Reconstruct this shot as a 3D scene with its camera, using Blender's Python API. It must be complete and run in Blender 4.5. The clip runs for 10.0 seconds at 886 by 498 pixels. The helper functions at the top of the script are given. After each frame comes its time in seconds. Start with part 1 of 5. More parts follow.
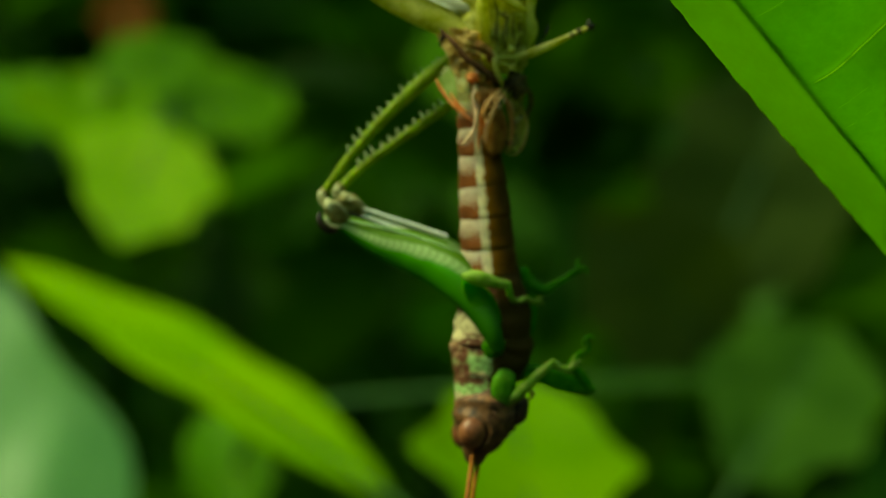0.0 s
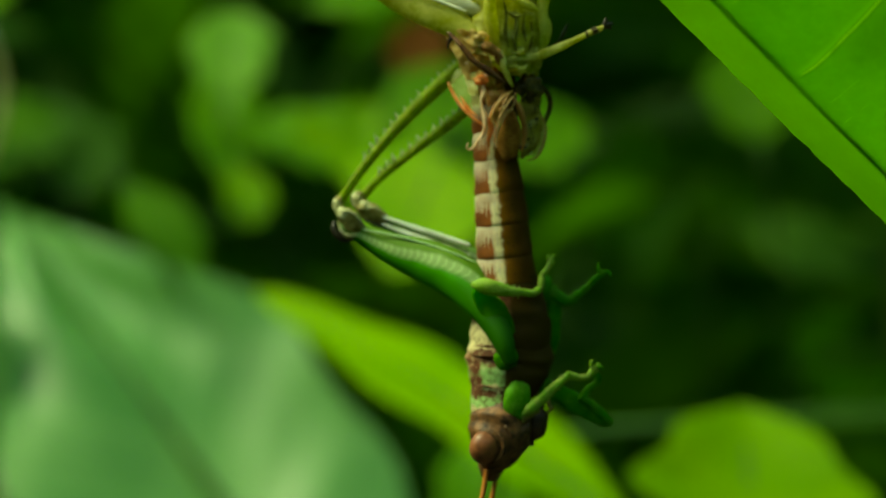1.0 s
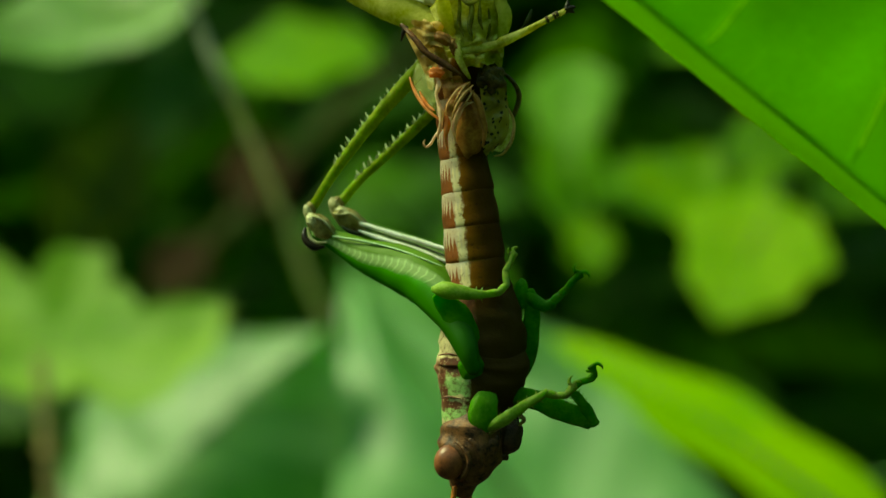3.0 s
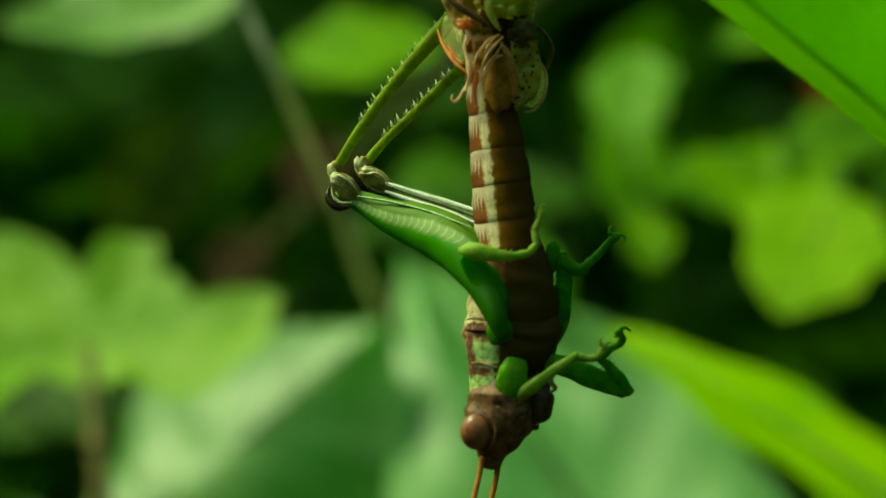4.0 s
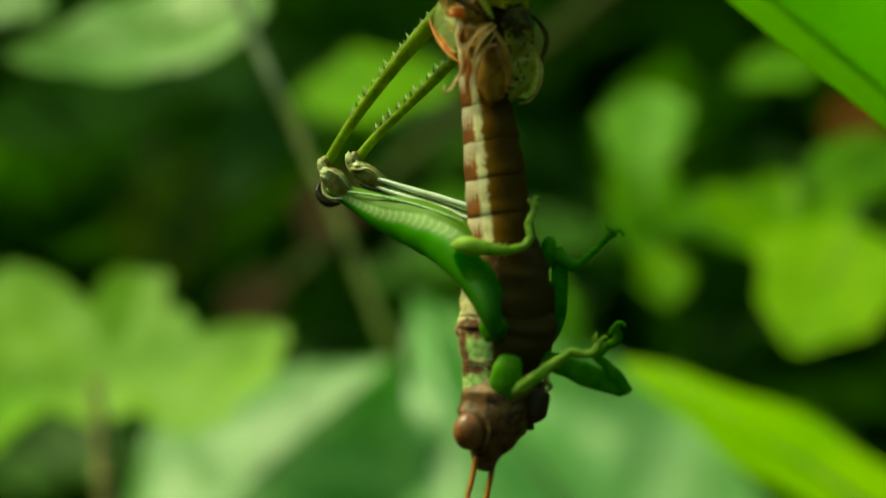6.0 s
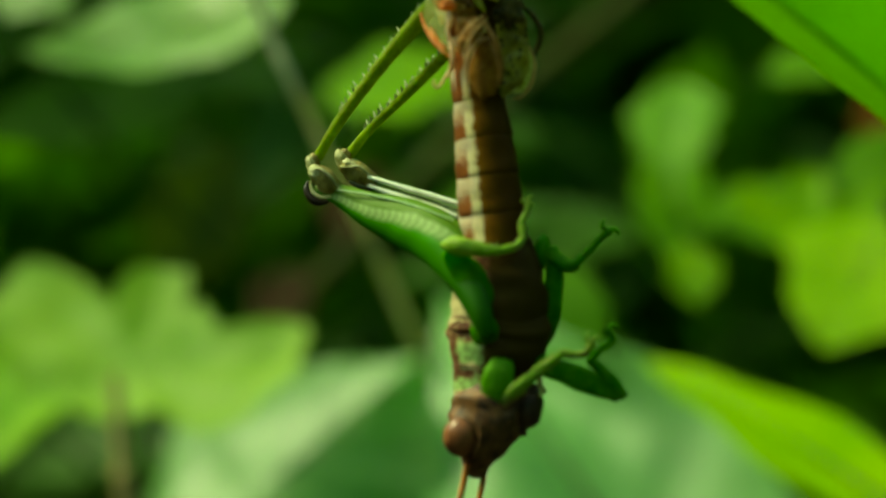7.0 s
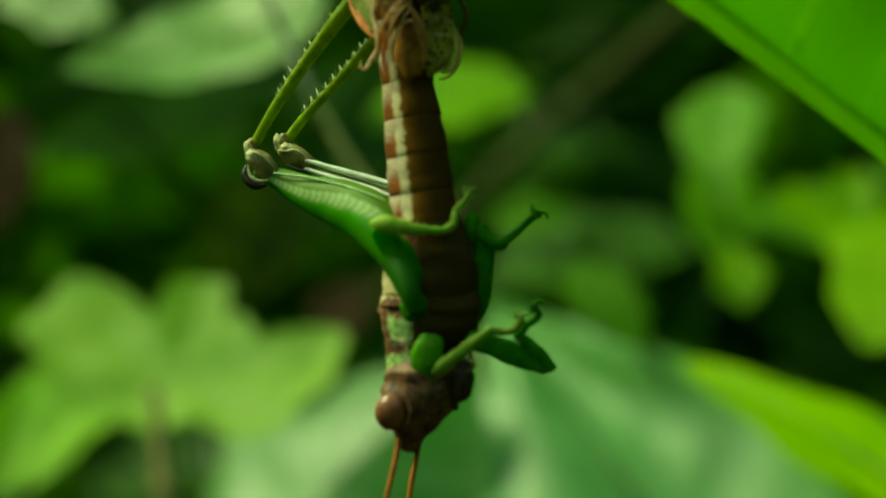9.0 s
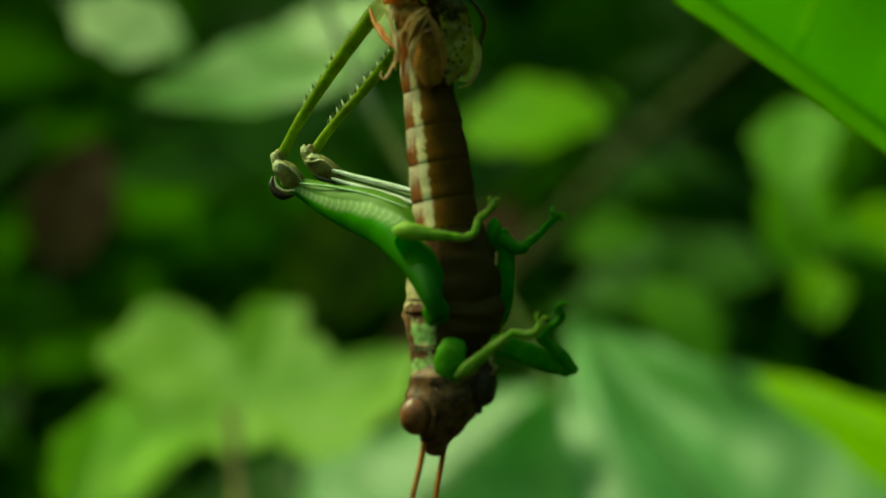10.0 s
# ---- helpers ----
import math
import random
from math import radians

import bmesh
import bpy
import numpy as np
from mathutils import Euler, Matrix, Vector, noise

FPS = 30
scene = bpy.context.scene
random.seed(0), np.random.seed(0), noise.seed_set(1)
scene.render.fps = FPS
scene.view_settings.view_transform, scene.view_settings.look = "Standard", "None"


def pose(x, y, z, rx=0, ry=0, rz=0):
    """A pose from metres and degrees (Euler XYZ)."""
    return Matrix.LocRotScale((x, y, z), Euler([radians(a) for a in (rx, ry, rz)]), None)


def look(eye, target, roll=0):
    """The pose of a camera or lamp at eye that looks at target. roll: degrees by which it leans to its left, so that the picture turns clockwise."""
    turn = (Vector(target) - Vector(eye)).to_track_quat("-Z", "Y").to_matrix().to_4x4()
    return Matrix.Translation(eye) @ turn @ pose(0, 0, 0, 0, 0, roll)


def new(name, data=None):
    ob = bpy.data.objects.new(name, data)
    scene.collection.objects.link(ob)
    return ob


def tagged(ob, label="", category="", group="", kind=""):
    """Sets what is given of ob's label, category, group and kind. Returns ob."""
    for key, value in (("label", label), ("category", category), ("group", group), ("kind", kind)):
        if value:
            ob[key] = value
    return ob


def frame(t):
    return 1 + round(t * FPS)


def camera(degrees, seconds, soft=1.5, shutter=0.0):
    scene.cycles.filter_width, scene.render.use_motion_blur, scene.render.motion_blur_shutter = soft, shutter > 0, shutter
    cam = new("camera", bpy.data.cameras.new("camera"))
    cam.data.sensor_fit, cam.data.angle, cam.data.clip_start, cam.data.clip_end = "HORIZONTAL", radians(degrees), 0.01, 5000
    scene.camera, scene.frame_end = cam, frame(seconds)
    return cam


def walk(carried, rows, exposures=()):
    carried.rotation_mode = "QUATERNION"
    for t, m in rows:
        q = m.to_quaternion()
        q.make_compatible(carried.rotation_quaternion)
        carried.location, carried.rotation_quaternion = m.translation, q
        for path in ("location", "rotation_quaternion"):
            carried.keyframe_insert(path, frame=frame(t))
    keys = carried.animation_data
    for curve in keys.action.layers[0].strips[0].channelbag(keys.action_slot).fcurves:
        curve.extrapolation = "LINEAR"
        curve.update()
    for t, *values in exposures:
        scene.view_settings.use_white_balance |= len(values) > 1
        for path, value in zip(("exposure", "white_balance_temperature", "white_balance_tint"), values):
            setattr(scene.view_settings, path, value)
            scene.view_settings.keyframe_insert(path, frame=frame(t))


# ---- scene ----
# One millimetre; all shapes below are given in millimetres.
MM = 0.001

# ---- camera ----
cam = camera(20.0, 10.0, soft=1.5)
walk(cam, [
    (0, pose(0.00002, -0.18526, 0.00003, 90.122, -0.080, 0.020)),
    (0.5, pose(0.01837, -0.18186, -0.00339, 90.690, 0.135, 5.500)),
    (1, pose(0.02887, -0.17720, -0.00229, 91.043, 0.122, 9.323)),
    (1.5, pose(0.03723, -0.17276, -0.00184, 91.549, 0.473, 12.497)),
    (2, pose(0.04877, -0.16313, -0.00320, 91.997, 0.805, 16.487)),
    (2.5, pose(0.05268, -0.16068, -0.00623, 92.662, 0.912, 17.798)),
    (3, pose(0.06331, -0.15739, -0.00718, 92.786, 1.266, 20.888)),
    (4.3, pose(0.06300, -0.14835, -0.01055, 93.040, 0.935, 22.570)),
    (4.5, pose(0.06300, -0.14818, -0.01073, 93.156, 0.925, 22.679)),
    (5, pose(0.06366, -0.14602, -0.01104, 93.381, 0.820, 22.809)),
    (5.5, pose(0.06240, -0.14644, -0.01367, 94.008, 1.034, 22.390)),
    (6.8, pose(0.06375, -0.13880, -0.01300, 94.280, 0.910, 23.960)),
    (7, pose(0.06386, -0.13841, -0.01291, 94.105, 0.908, 23.855)),
    (7.5, pose(0.06936, -0.13243, -0.01599, 94.586, 1.670, 26.175)),
    (8, pose(0.07102, -0.13040, -0.01626, 94.654, 2.264, 26.950)),
    (8.5, pose(0.07487, -0.13734, -0.01585, 94.660, 2.158, 25.999)),
    (9, pose(0.07412, -0.13646, -0.01599, 94.612, 1.848, 26.036)),
    (9.5, pose(0.07471, -0.13732, -0.01557, 94.774, 2.286, 26.595)),
    (10, pose(0.07938, -0.13588, -0.01775, 95.337, 2.565, 28.407)),
], exposures=[(0, 1.27, 10400, -38), (0.5, 1.36, 10400, -38), (1, 1.45, 10400, -38), (2, 1.54, 10500, -39), (3, 1.47, 10400, -41), (4.5, 1.54, 10900, -40), (5.5, 1.59, 11200, -39), (7, 1.6, 11700, -41), (8, 1.58, 11600, -42), (8.5, 1.56, 11300, -44), (9, 1.42, 11200, -46), (10, 1.3, 11200, -49)])
cam.data.dof.use_dof = True
cam.data.dof.focus_distance = 0.172
cam.data.dof.aperture_fstop = 30.0

# ---- light ----
SUN_TO = Vector((-0.55, -0.18, 0.81)).normalized()
world = bpy.data.worlds.new("sky")
scene.world = world
world.use_nodes = True
sky = world.node_tree.nodes.new("ShaderNodeTexSky")
sky.sky_type = "NISHITA"
sky.sun_disc = False
sky.sun_elevation = math.asin(SUN_TO.z)
sky.sun_rotation = math.atan2(SUN_TO.x, SUN_TO.y)
world.node_tree.links.new(sky.outputs[0], world.node_tree.nodes["Background"].inputs[0])
world.node_tree.nodes["Background"].inputs[1].default_value = 0.13
sun_data = bpy.data.lights.new("sun", "SUN")
sun_data.energy = 2.0
sun_data.angle = radians(28)
sun_data.color = (1.0, 0.95, 0.86)
sun = new("sun", sun_data)
sun.matrix_world = look(SUN_TO * 3, (0, 0, 0))


# ---- materials ----
def node(tree, kind, **inputs):
    n = tree.nodes.new(kind)
    for key, value in inputs.items():
        socket = n.inputs[key.replace("_", " ")]
        if isinstance(value, bpy.types.NodeSocket):
            tree.links.new(value, socket)
        else:
            socket.default_value = value
    return n


def rgba(c):
    return (*c, 1.0)


def mix(tree, factor, a, b):
    m = tree.nodes.new("ShaderNodeMix")
    m.data_type = "RGBA"
    for index, value in ((0, factor), (6, a), (7, b)):
        if isinstance(value, bpy.types.NodeSocket):
            tree.links.new(value, m.inputs[index])
        else:
            m.inputs[index].default_value = value if index == 0 else rgba(value)
    return m.outputs[2]


def ramp(tree, value, *stops):
    r = tree.nodes.new("ShaderNodeValToRGB")
    tree.links.new(value, r.inputs[0])
    while len(r.color_ramp.elements) < len(stops):
        r.color_ramp.elements.new(0.5)
    for e, (p, c) in zip(r.color_ramp.elements, stops):
        e.position, e.color = p, rgba(c) if isinstance(c, tuple) else (c, c, c, 1.0)
    return r.outputs[0]


def noise_value(tree, vector, scale, detail=3.0, rough=0.55):
    n = node(tree, "ShaderNodeTexNoise", Scale=scale, Detail=detail, Roughness=rough)
    tree.links.new(vector, n.inputs["Vector"])
    return n.outputs["Fac"]


def calc(tree, operation, a, b=0.0):
    m = tree.nodes.new("ShaderNodeMath")
    m.operation = operation
    for index, value in ((0, a), (1, b)):
        if isinstance(value, bpy.types.NodeSocket):
            tree.links.new(value, m.inputs[index])
        else:
            m.inputs[index].default_value = value
    return m.outputs[0]


def begin(name):
    m = bpy.data.materials.new(name)
    m.use_nodes = True
    t = m.node_tree
    return m, t, t.nodes["Principled BSDF"], t.nodes.new("ShaderNodeTexCoord")


def finish(t, shader, colour, rough, bump_from, bump, glow_through=0.0, through_colour=None, distance=0.0002):
    """Colour, roughness and relief, with some light passing through a thin or juicy body."""
    t.links.new(colour, shader.inputs["Base Color"])
    shader.inputs["Roughness"].default_value = rough
    if bump:
        b = node(t, "ShaderNodeBump", Strength=bump, Distance=distance, Height=bump_from)
        t.links.new(b.outputs[0], shader.inputs["Normal"])
    if glow_through:
        tr = t.nodes.new("ShaderNodeBsdfTranslucent")
        t.links.new(through_colour or colour, tr.inputs["Color"])
        ms = node(t, "ShaderNodeMixShader", Fac=glow_through)
        t.links.new(shader.outputs[0], ms.inputs[1])
        t.links.new(tr.outputs[0], ms.inputs[2])
        t.links.new(ms.outputs[0], t.nodes["Material Output"].inputs[0])


def organic(name, dark, light, scale=900.0, rough=0.4, bump=0.4, lucent=0.0, coat=0.0, juicy=0.0, clear=0.0):
    """Mottled skin of an insect; scale is features per metre."""
    m, t, s, co = begin(name)
    big = noise_value(t, co.outputs["Object"], scale, 3.0)
    fine = noise_value(t, co.outputs["Object"], scale * 5, 2.0)
    both = calc(t, "ADD", calc(t, "MULTIPLY", big, 0.7), calc(t, "MULTIPLY", fine, 0.3))
    colour = ramp(t, both, (0.36, dark), (0.62, light))
    s.inputs["Coat Weight"].default_value = coat
    s.inputs["Specular IOR Level"].default_value = 0.12 if juicy else 0.22
    s.inputs["Subsurface Weight"].default_value = juicy
    s.inputs["Subsurface Radius"].default_value = (0.6, 1.0, 0.3)
    s.inputs["Subsurface Scale"].default_value = 0.0012
    s.inputs["Alpha"].default_value = 1 - clear
    finish(t, s, colour, rough, fine, bump, lucent, None, 0.00012)
    return m


def leaf_material(name, dark, light, through_gain=1.5, rough=0.42, veins=0.35, rows=9.0, lucent=0.45, scale=60.0, gloss=0.25):
    """A leaf blade: blotches, fine grain and lateral veins laid out on the blade's own coordinates."""
    m, t, s, co = begin(name)
    sep = t.nodes.new("ShaderNodeSeparateXYZ")
    t.links.new(co.outputs["UV"], sep.inputs[0])
    across = calc(t, "ABSOLUTE", calc(t, "SUBTRACT", sep.outputs[0], 0.5))
    wobble = noise_value(t, co.outputs["Object"], scale * 2, 2.0)
    lane = calc(t, "ADD", calc(t, "MULTIPLY", sep.outputs[1], rows), calc(t, "MULTIPLY", across, -3.2))
    lane = calc(t, "FRACT", calc(t, "ADD", lane, calc(t, "MULTIPLY", wobble, 0.3)))
    lane = calc(t, "ABSOLUTE", calc(t, "SUBTRACT", lane, 0.5))
    vein = ramp(t, lane, (0.0, 1.0), (0.07, 0.0))
    blotch = noise_value(t, co.outputs["Object"], scale, 4.0)
    grain = noise_value(t, co.outputs["Object"], scale * 30, 2.0)
    base = ramp(t, calc(t, "ADD", calc(t, "MULTIPLY", blotch, 0.8), calc(t, "MULTIPLY", grain, 0.2)), (0.35, dark), (0.65, light))
    paler = tuple(min(0.9, c * 1.5 + 0.02) for c in light)
    colour = mix(t, calc(t, "MULTIPLY", vein, veins), base, paler)
    height = calc(t, "SUBTRACT", calc(t, "MULTIPLY", grain, 0.5), calc(t, "MULTIPLY", vein, 0.8))
    s.inputs["Specular IOR Level"].default_value = gloss
    gain = t.nodes.new("ShaderNodeVectorMath")
    gain.operation = "MULTIPLY"
    t.links.new(colour, gain.inputs[0])
    gain.inputs[1].default_value = (through_gain * 1.05, through_gain * 1.1, through_gain * 0.5)
    finish(t, s, colour, rough, height, 0.35, lucent, gain.outputs[0], 0.0003)
    return m


def near_leaf_material():
    """Fresh blade seen from below against the light: ridged side veins at whole numbers along, thin torn scars beside them, a yellower narrow half."""
    m, t, s, co = begin("leaf_fresh_green")
    sep = t.nodes.new("ShaderNodeSeparateXYZ")
    t.links.new(co.outputs["UV"], sep.inputs[0])
    blotch = noise_value(t, co.outputs["Object"], 45.0, 4.0)
    grain = noise_value(t, co.outputs["Object"], 1300.0, 2.0)
    wander = noise_value(t, co.outputs["Object"], 420.0, 3.0)
    base = ramp(t, calc(t, "ADD", calc(t, "MULTIPLY", blotch, 0.75), calc(t, "MULTIPLY", grain, 0.25)), (0.36, (0.175, 0.36, 0.003)), (0.64, (0.255, 0.45, 0.005)))
    lane = calc(t, "ADD", sep.outputs[1], calc(t, "MULTIPLY", calc(t, "SUBTRACT", wander, 0.5), 0.022))
    off = calc(t, "SUBTRACT", calc(t, "FRACT", calc(t, "ADD", lane, 0.5)), 0.5)
    on_broad = ramp(t, sep.outputs[0], (0.503, 0.0), (0.508, 1.0))
    ridge = calc(t, "MULTIPLY", ramp(t, calc(t, "ABSOLUTE", off), (0.0, 1.0), (0.03, 0.0)), on_broad)
    # dark strip on one side of each ridge paints its shaded flank
    shaded_flank = calc(t, "MULTIPLY", ramp(t, calc(t, "ABSOLUTE", calc(t, "SUBTRACT", off, 0.032)), (0.0, 1.0), (0.022, 0.0)), on_broad)
    colour = mix(t, calc(t, "MULTIPLY", ridge, 0.6), base, (0.32, 0.53, 0.02))
    colour = mix(t, calc(t, "MULTIPLY", shaded_flank, 0.6), colour, (0.1, 0.25, 0.002))
    # broken hairline scars, one beside each vein and fainter ones between
    gaps = noise_value(t, co.outputs["Object"], 170.0, 2.0)
    for shift, thick, much, low in ((0.028, 0.006, 0.85, 0.44), (0.27, 0.004, 0.5, 0.5), (0.43, 0.004, 0.6, 0.48), (-0.22, 0.003, 0.4, 0.52)):
        near = calc(t, "ABSOLUTE", calc(t, "SUBTRACT", off, shift))
        line = calc(t, "MULTIPLY", ramp(t, near, (thick * 0.5, 1.0), (thick, 0.0)), ramp(t, gaps, (low, 0.0), (low + 0.05, 1.0)))
        colour = mix(t, calc(t, "MULTIPLY", calc(t, "MULTIPLY", line, on_broad), much), colour, (0.62, 0.74, 0.34))
    cells = node(t, "ShaderNodeTexVoronoi", Scale=700.0)
    cells.feature = "DISTANCE_TO_EDGE"
    t.links.new(co.outputs["Object"], cells.inputs["Vector"])
    net = ramp(t, cells.outputs["Distance"], (0.0, 1.0), (0.09, 0.0))
    colour = mix(t, calc(t, "MULTIPLY", net, 0.1), colour, (0.3, 0.5, 0.02))
    colour = mix(t, ramp(t, sep.outputs[0], (0.492, 0.75), (0.4985, 0.0)), colour, (0.33, 0.5, 0.03))
    height = calc(t, "ADD", calc(t, "MULTIPLY", grain, 0.4), calc(t, "ADD", ridge, calc(t, "MULTIPLY", net, 0.3)))
    s.inputs["Specular IOR Level"].default_value = 0.25
    gain = t.nodes.new("ShaderNodeVectorMath")
    gain.operation = "MULTIPLY"
    t.links.new(colour, gain.inputs[0])
    gain.inputs[1].default_value = (1.58, 1.65, 0.75)
    finish(t, s, colour, 0.48, height, 0.4, 0.6, gain.outputs[0], 0.0003)
    return m


def abdomen_material():
    """Chestnut back, ragged cream side stripe, olive belly darkened further as painted shade, ringed round the body."""
    m, t, s, co = begin("abdomen_skin")
    sep = t.nodes.new("ShaderNodeSeparateXYZ")
    t.links.new(co.outputs["UV"], sep.inputs[0])
    ragged = noise_value(t, co.outputs["Object"], 1700.0, 3.0, 0.7)
    streak = noise_value(t, co.outputs["Object"], 4200.0, 2.0)
    u = calc(t, "ADD", sep.outputs[0], calc(t, "MULTIPLY", calc(t, "SUBTRACT", ragged, 0.5), 0.075))
    # browns beyond the stripe: belly pigment plus the shade of the far side
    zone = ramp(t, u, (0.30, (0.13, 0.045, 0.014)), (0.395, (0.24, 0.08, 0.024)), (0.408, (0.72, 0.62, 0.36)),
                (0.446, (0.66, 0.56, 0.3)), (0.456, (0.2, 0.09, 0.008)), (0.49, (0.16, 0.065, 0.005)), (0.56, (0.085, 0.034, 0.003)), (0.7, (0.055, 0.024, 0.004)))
    # a pale band with toothed edge at the front of each ring, on the back only
    saw = calc(t, "MULTIPLY", calc(t, "ABSOLUTE", calc(t, "SUBTRACT", calc(t, "FRACT", calc(t, "MULTIPLY", sep.outputs[0], 34.0)), 0.5)), 2.0)
    teeth = calc(t, "ADD", sep.outputs[1], calc(t, "MULTIPLY", calc(t, "SUBTRACT", saw, 0.5), 0.34))
    teeth = calc(t, "ADD", teeth, calc(t, "MULTIPLY", calc(t, "SUBTRACT", ragged, 0.5), 0.4))
    band = calc(t, "MULTIPLY", ramp(t, teeth, (0.2, 1.0), (0.3, 0.0)), ramp(t, u, (0.42, 1.0), (0.47, 0.0)))
    colour = mix(t, calc(t, "MULTIPLY", band, 0.8), zone, (0.55, 0.46, 0.32))
    hem = ramp(t, sep.outputs[1], (0.9, 0.0), (0.97, 1.0))
    colour = mix(t, calc(t, "MULTIPLY", hem, 0.3), colour, (0.4, 0.27, 0.1))
    freckle = ramp(t, streak, (0.3, 1.0), (0.38, 0.0))
    colour = mix(t, calc(t, "MULTIPLY", freckle, 0.45), colour, (0.03, 0.015, 0.01))
    s.inputs["Specular IOR Level"].default_value = 0.07
    s.inputs["Subsurface Weight"].default_value = 0.2
    s.inputs["Subsurface Radius"].default_value = (1.0, 0.45, 0.15)
    s.inputs["Subsurface Scale"].default_value = 0.0008
    finish(t, s, colour, 0.5, streak, 0.3, 0.16, None, 0.00008)
    return m


def thorax_material():
    """Patches of cream, pale green and chestnut on the back, olive-brown on the breast, darkened there as painted
    shade.
    """
    m, t, s, co = begin("thorax_skin")
    sep = t.nodes.new("ShaderNodeSeparateXYZ")
    t.links.new(co.outputs["UV"], sep.inputs[0])
    ragged = noise_value(t, co.outputs["Object"], 1500.0, 3.0, 0.7)
    broad = noise_value(t, co.outputs["Object"], 520.0, 2.0, 0.6)
    patch = ramp(t, broad, (0.38, (0.06, 0.025, 0.013)), (0.5, (0.17, 0.07, 0.035)), (0.62, (0.24, 0.12, 0.07)))
    cream, green, brown = (0.5, 0.42, 0.22), (0.25, 0.4, 0.13), (0.1, 0.034, 0.018)
    for (x, y, z), rx, rz, tint in (((-2.17, 0, -3.92), 0.9, 1.25, cream), ((-1.87, 0, -4.89), 0.8, 0.42, brown), ((-1.42, 0, -6.61), 1.05, 1.0, green), ((-1.19, 0, -7.43), 0.5, 0.4, cream),
                                    ((-1.57, 0, -8.77), 1.2, 1.1, green), ((-2.09, 0, -9.37), 0.6, 0.6, cream), ((-2.17, 0, -7.21), 0.34, 0.9, brown), ((-1.49, 0, -7.8), 0.5, 0.28, brown), ((-2.31, 0, -5.94), 0.2, 0.6, brown)):
        away = t.nodes.new("ShaderNodeVectorMath")
        away.operation = "SUBTRACT"
        t.links.new(co.outputs["Object"], away.inputs[0])
        away.inputs[1].default_value = (x * MM, 0, z * MM)
        scaled = t.nodes.new("ShaderNodeVectorMath")
        scaled.operation = "MULTIPLY"
        t.links.new(away.outputs[0], scaled.inputs[0])
        scaled.inputs[1].default_value = (1 / (rx * MM), 0, 1 / (rz * MM))
        size = t.nodes.new("ShaderNodeVectorMath")
        size.operation = "LENGTH"
        t.links.new(scaled.outputs[0], size.inputs[0])
        mask = ramp(t, calc(t, "ADD", calc(t, "MULTIPLY", size.outputs["Value"], 0.5), calc(t, "MULTIPLY", calc(t, "SUBTRACT", ragged, 0.5), 1.0)), (0.41, 1.0), (0.57, 0.0))
        patch = mix(t, mask, patch, tint)
    mottle = noise_value(t, co.outputs["Object"], 2600.0, 3.0, 0.7)
    patch = mix(t, ramp(t, mottle, (0.36, 0.75), (0.5, 0.0)), patch, (0.09, 0.05, 0.022))
    patch = mix(t, ramp(t, mottle, (0.56, 0.0), (0.68, 0.55)), patch, (0.55, 0.5, 0.26))
    u = calc(t, "ADD", sep.outputs[0], calc(t, "MULTIPLY", calc(t, "SUBTRACT", ragged, 0.5), 0.06))
    # the breast's brown is darkened to hold its shadow
    colour = mix(t, ramp(t, u, (0.455, 0.0), (0.475, 1.0)), patch, (0.042, 0.024, 0.003))
    colour = mix(t, ramp(t, ragged, (0.3, 0.6), (0.42, 0.0)), colour, (0.05, 0.025, 0.012))
    s.inputs["Specular IOR Level"].default_value = 0.06
    finish(t, s, colour, 0.55, ragged, 0.5, 0.0, None, 0.0001)
    return m


def femur_material(name, lower, upper, rib):
    """Green thigh with a pale upper face and a row of fine herringbone ribs."""
    m, t, s, co = begin(name)
    sep = t.nodes.new("ShaderNodeSeparateXYZ")
    t.links.new(co.outputs["UV"], sep.inputs[0])
    soft = noise_value(t, co.outputs["Object"], 700.0, 3.0)
    u = calc(t, "ADD", sep.outputs[0], calc(t, "MULTIPLY", calc(t, "SUBTRACT", soft, 0.5), 0.05))
    u = calc(t, "SUBTRACT", u, calc(t, "MULTIPLY", calc(t, "SUBTRACT", sep.outputs[1], 0.1), 0.2))
    zone = ramp(t, u, (0.34, lower), (0.385, tuple(c * 1.3 for c in lower)), (0.42, rib), (0.47, rib), (0.495, upper))
    lane = calc(t, "FRACT", calc(t, "ADD", calc(t, "MULTIPLY", sep.outputs[1], 36.0), calc(t, "MULTIPLY", calc(t, "ABSOLUTE", calc(t, "SUBTRACT", u, 0.44)), 7.0)))
    groove = ramp(t, calc(t, "ABSOLUTE", calc(t, "SUBTRACT", lane, 0.5)), (0.0, 0.0), (0.2, 1.0))
    near_rib = ramp(t, u, (0.37, 0.0), (0.4, 1.0), (0.475, 1.0), (0.5, 0.0))
    zone = mix(t, calc(t, "MULTIPLY", calc(t, "MULTIPLY", groove, near_rib), 0.4), zone, tuple(c * 0.55 for c in upper))
    # the body end is coloured darker for the shade it lies in
    zone = mix(t, ramp(t, sep.outputs[1], (0.56, 0.0), (0.76, 1.0)), zone, tuple(c * 0.5 for c in lower))
    s.inputs["Specular IOR Level"].default_value = 0.15
    finish(t, s, zone, 0.5, calc(t, "MULTIPLY", groove, near_rib), 0.3, 0.35, None, 0.00006)
    return m


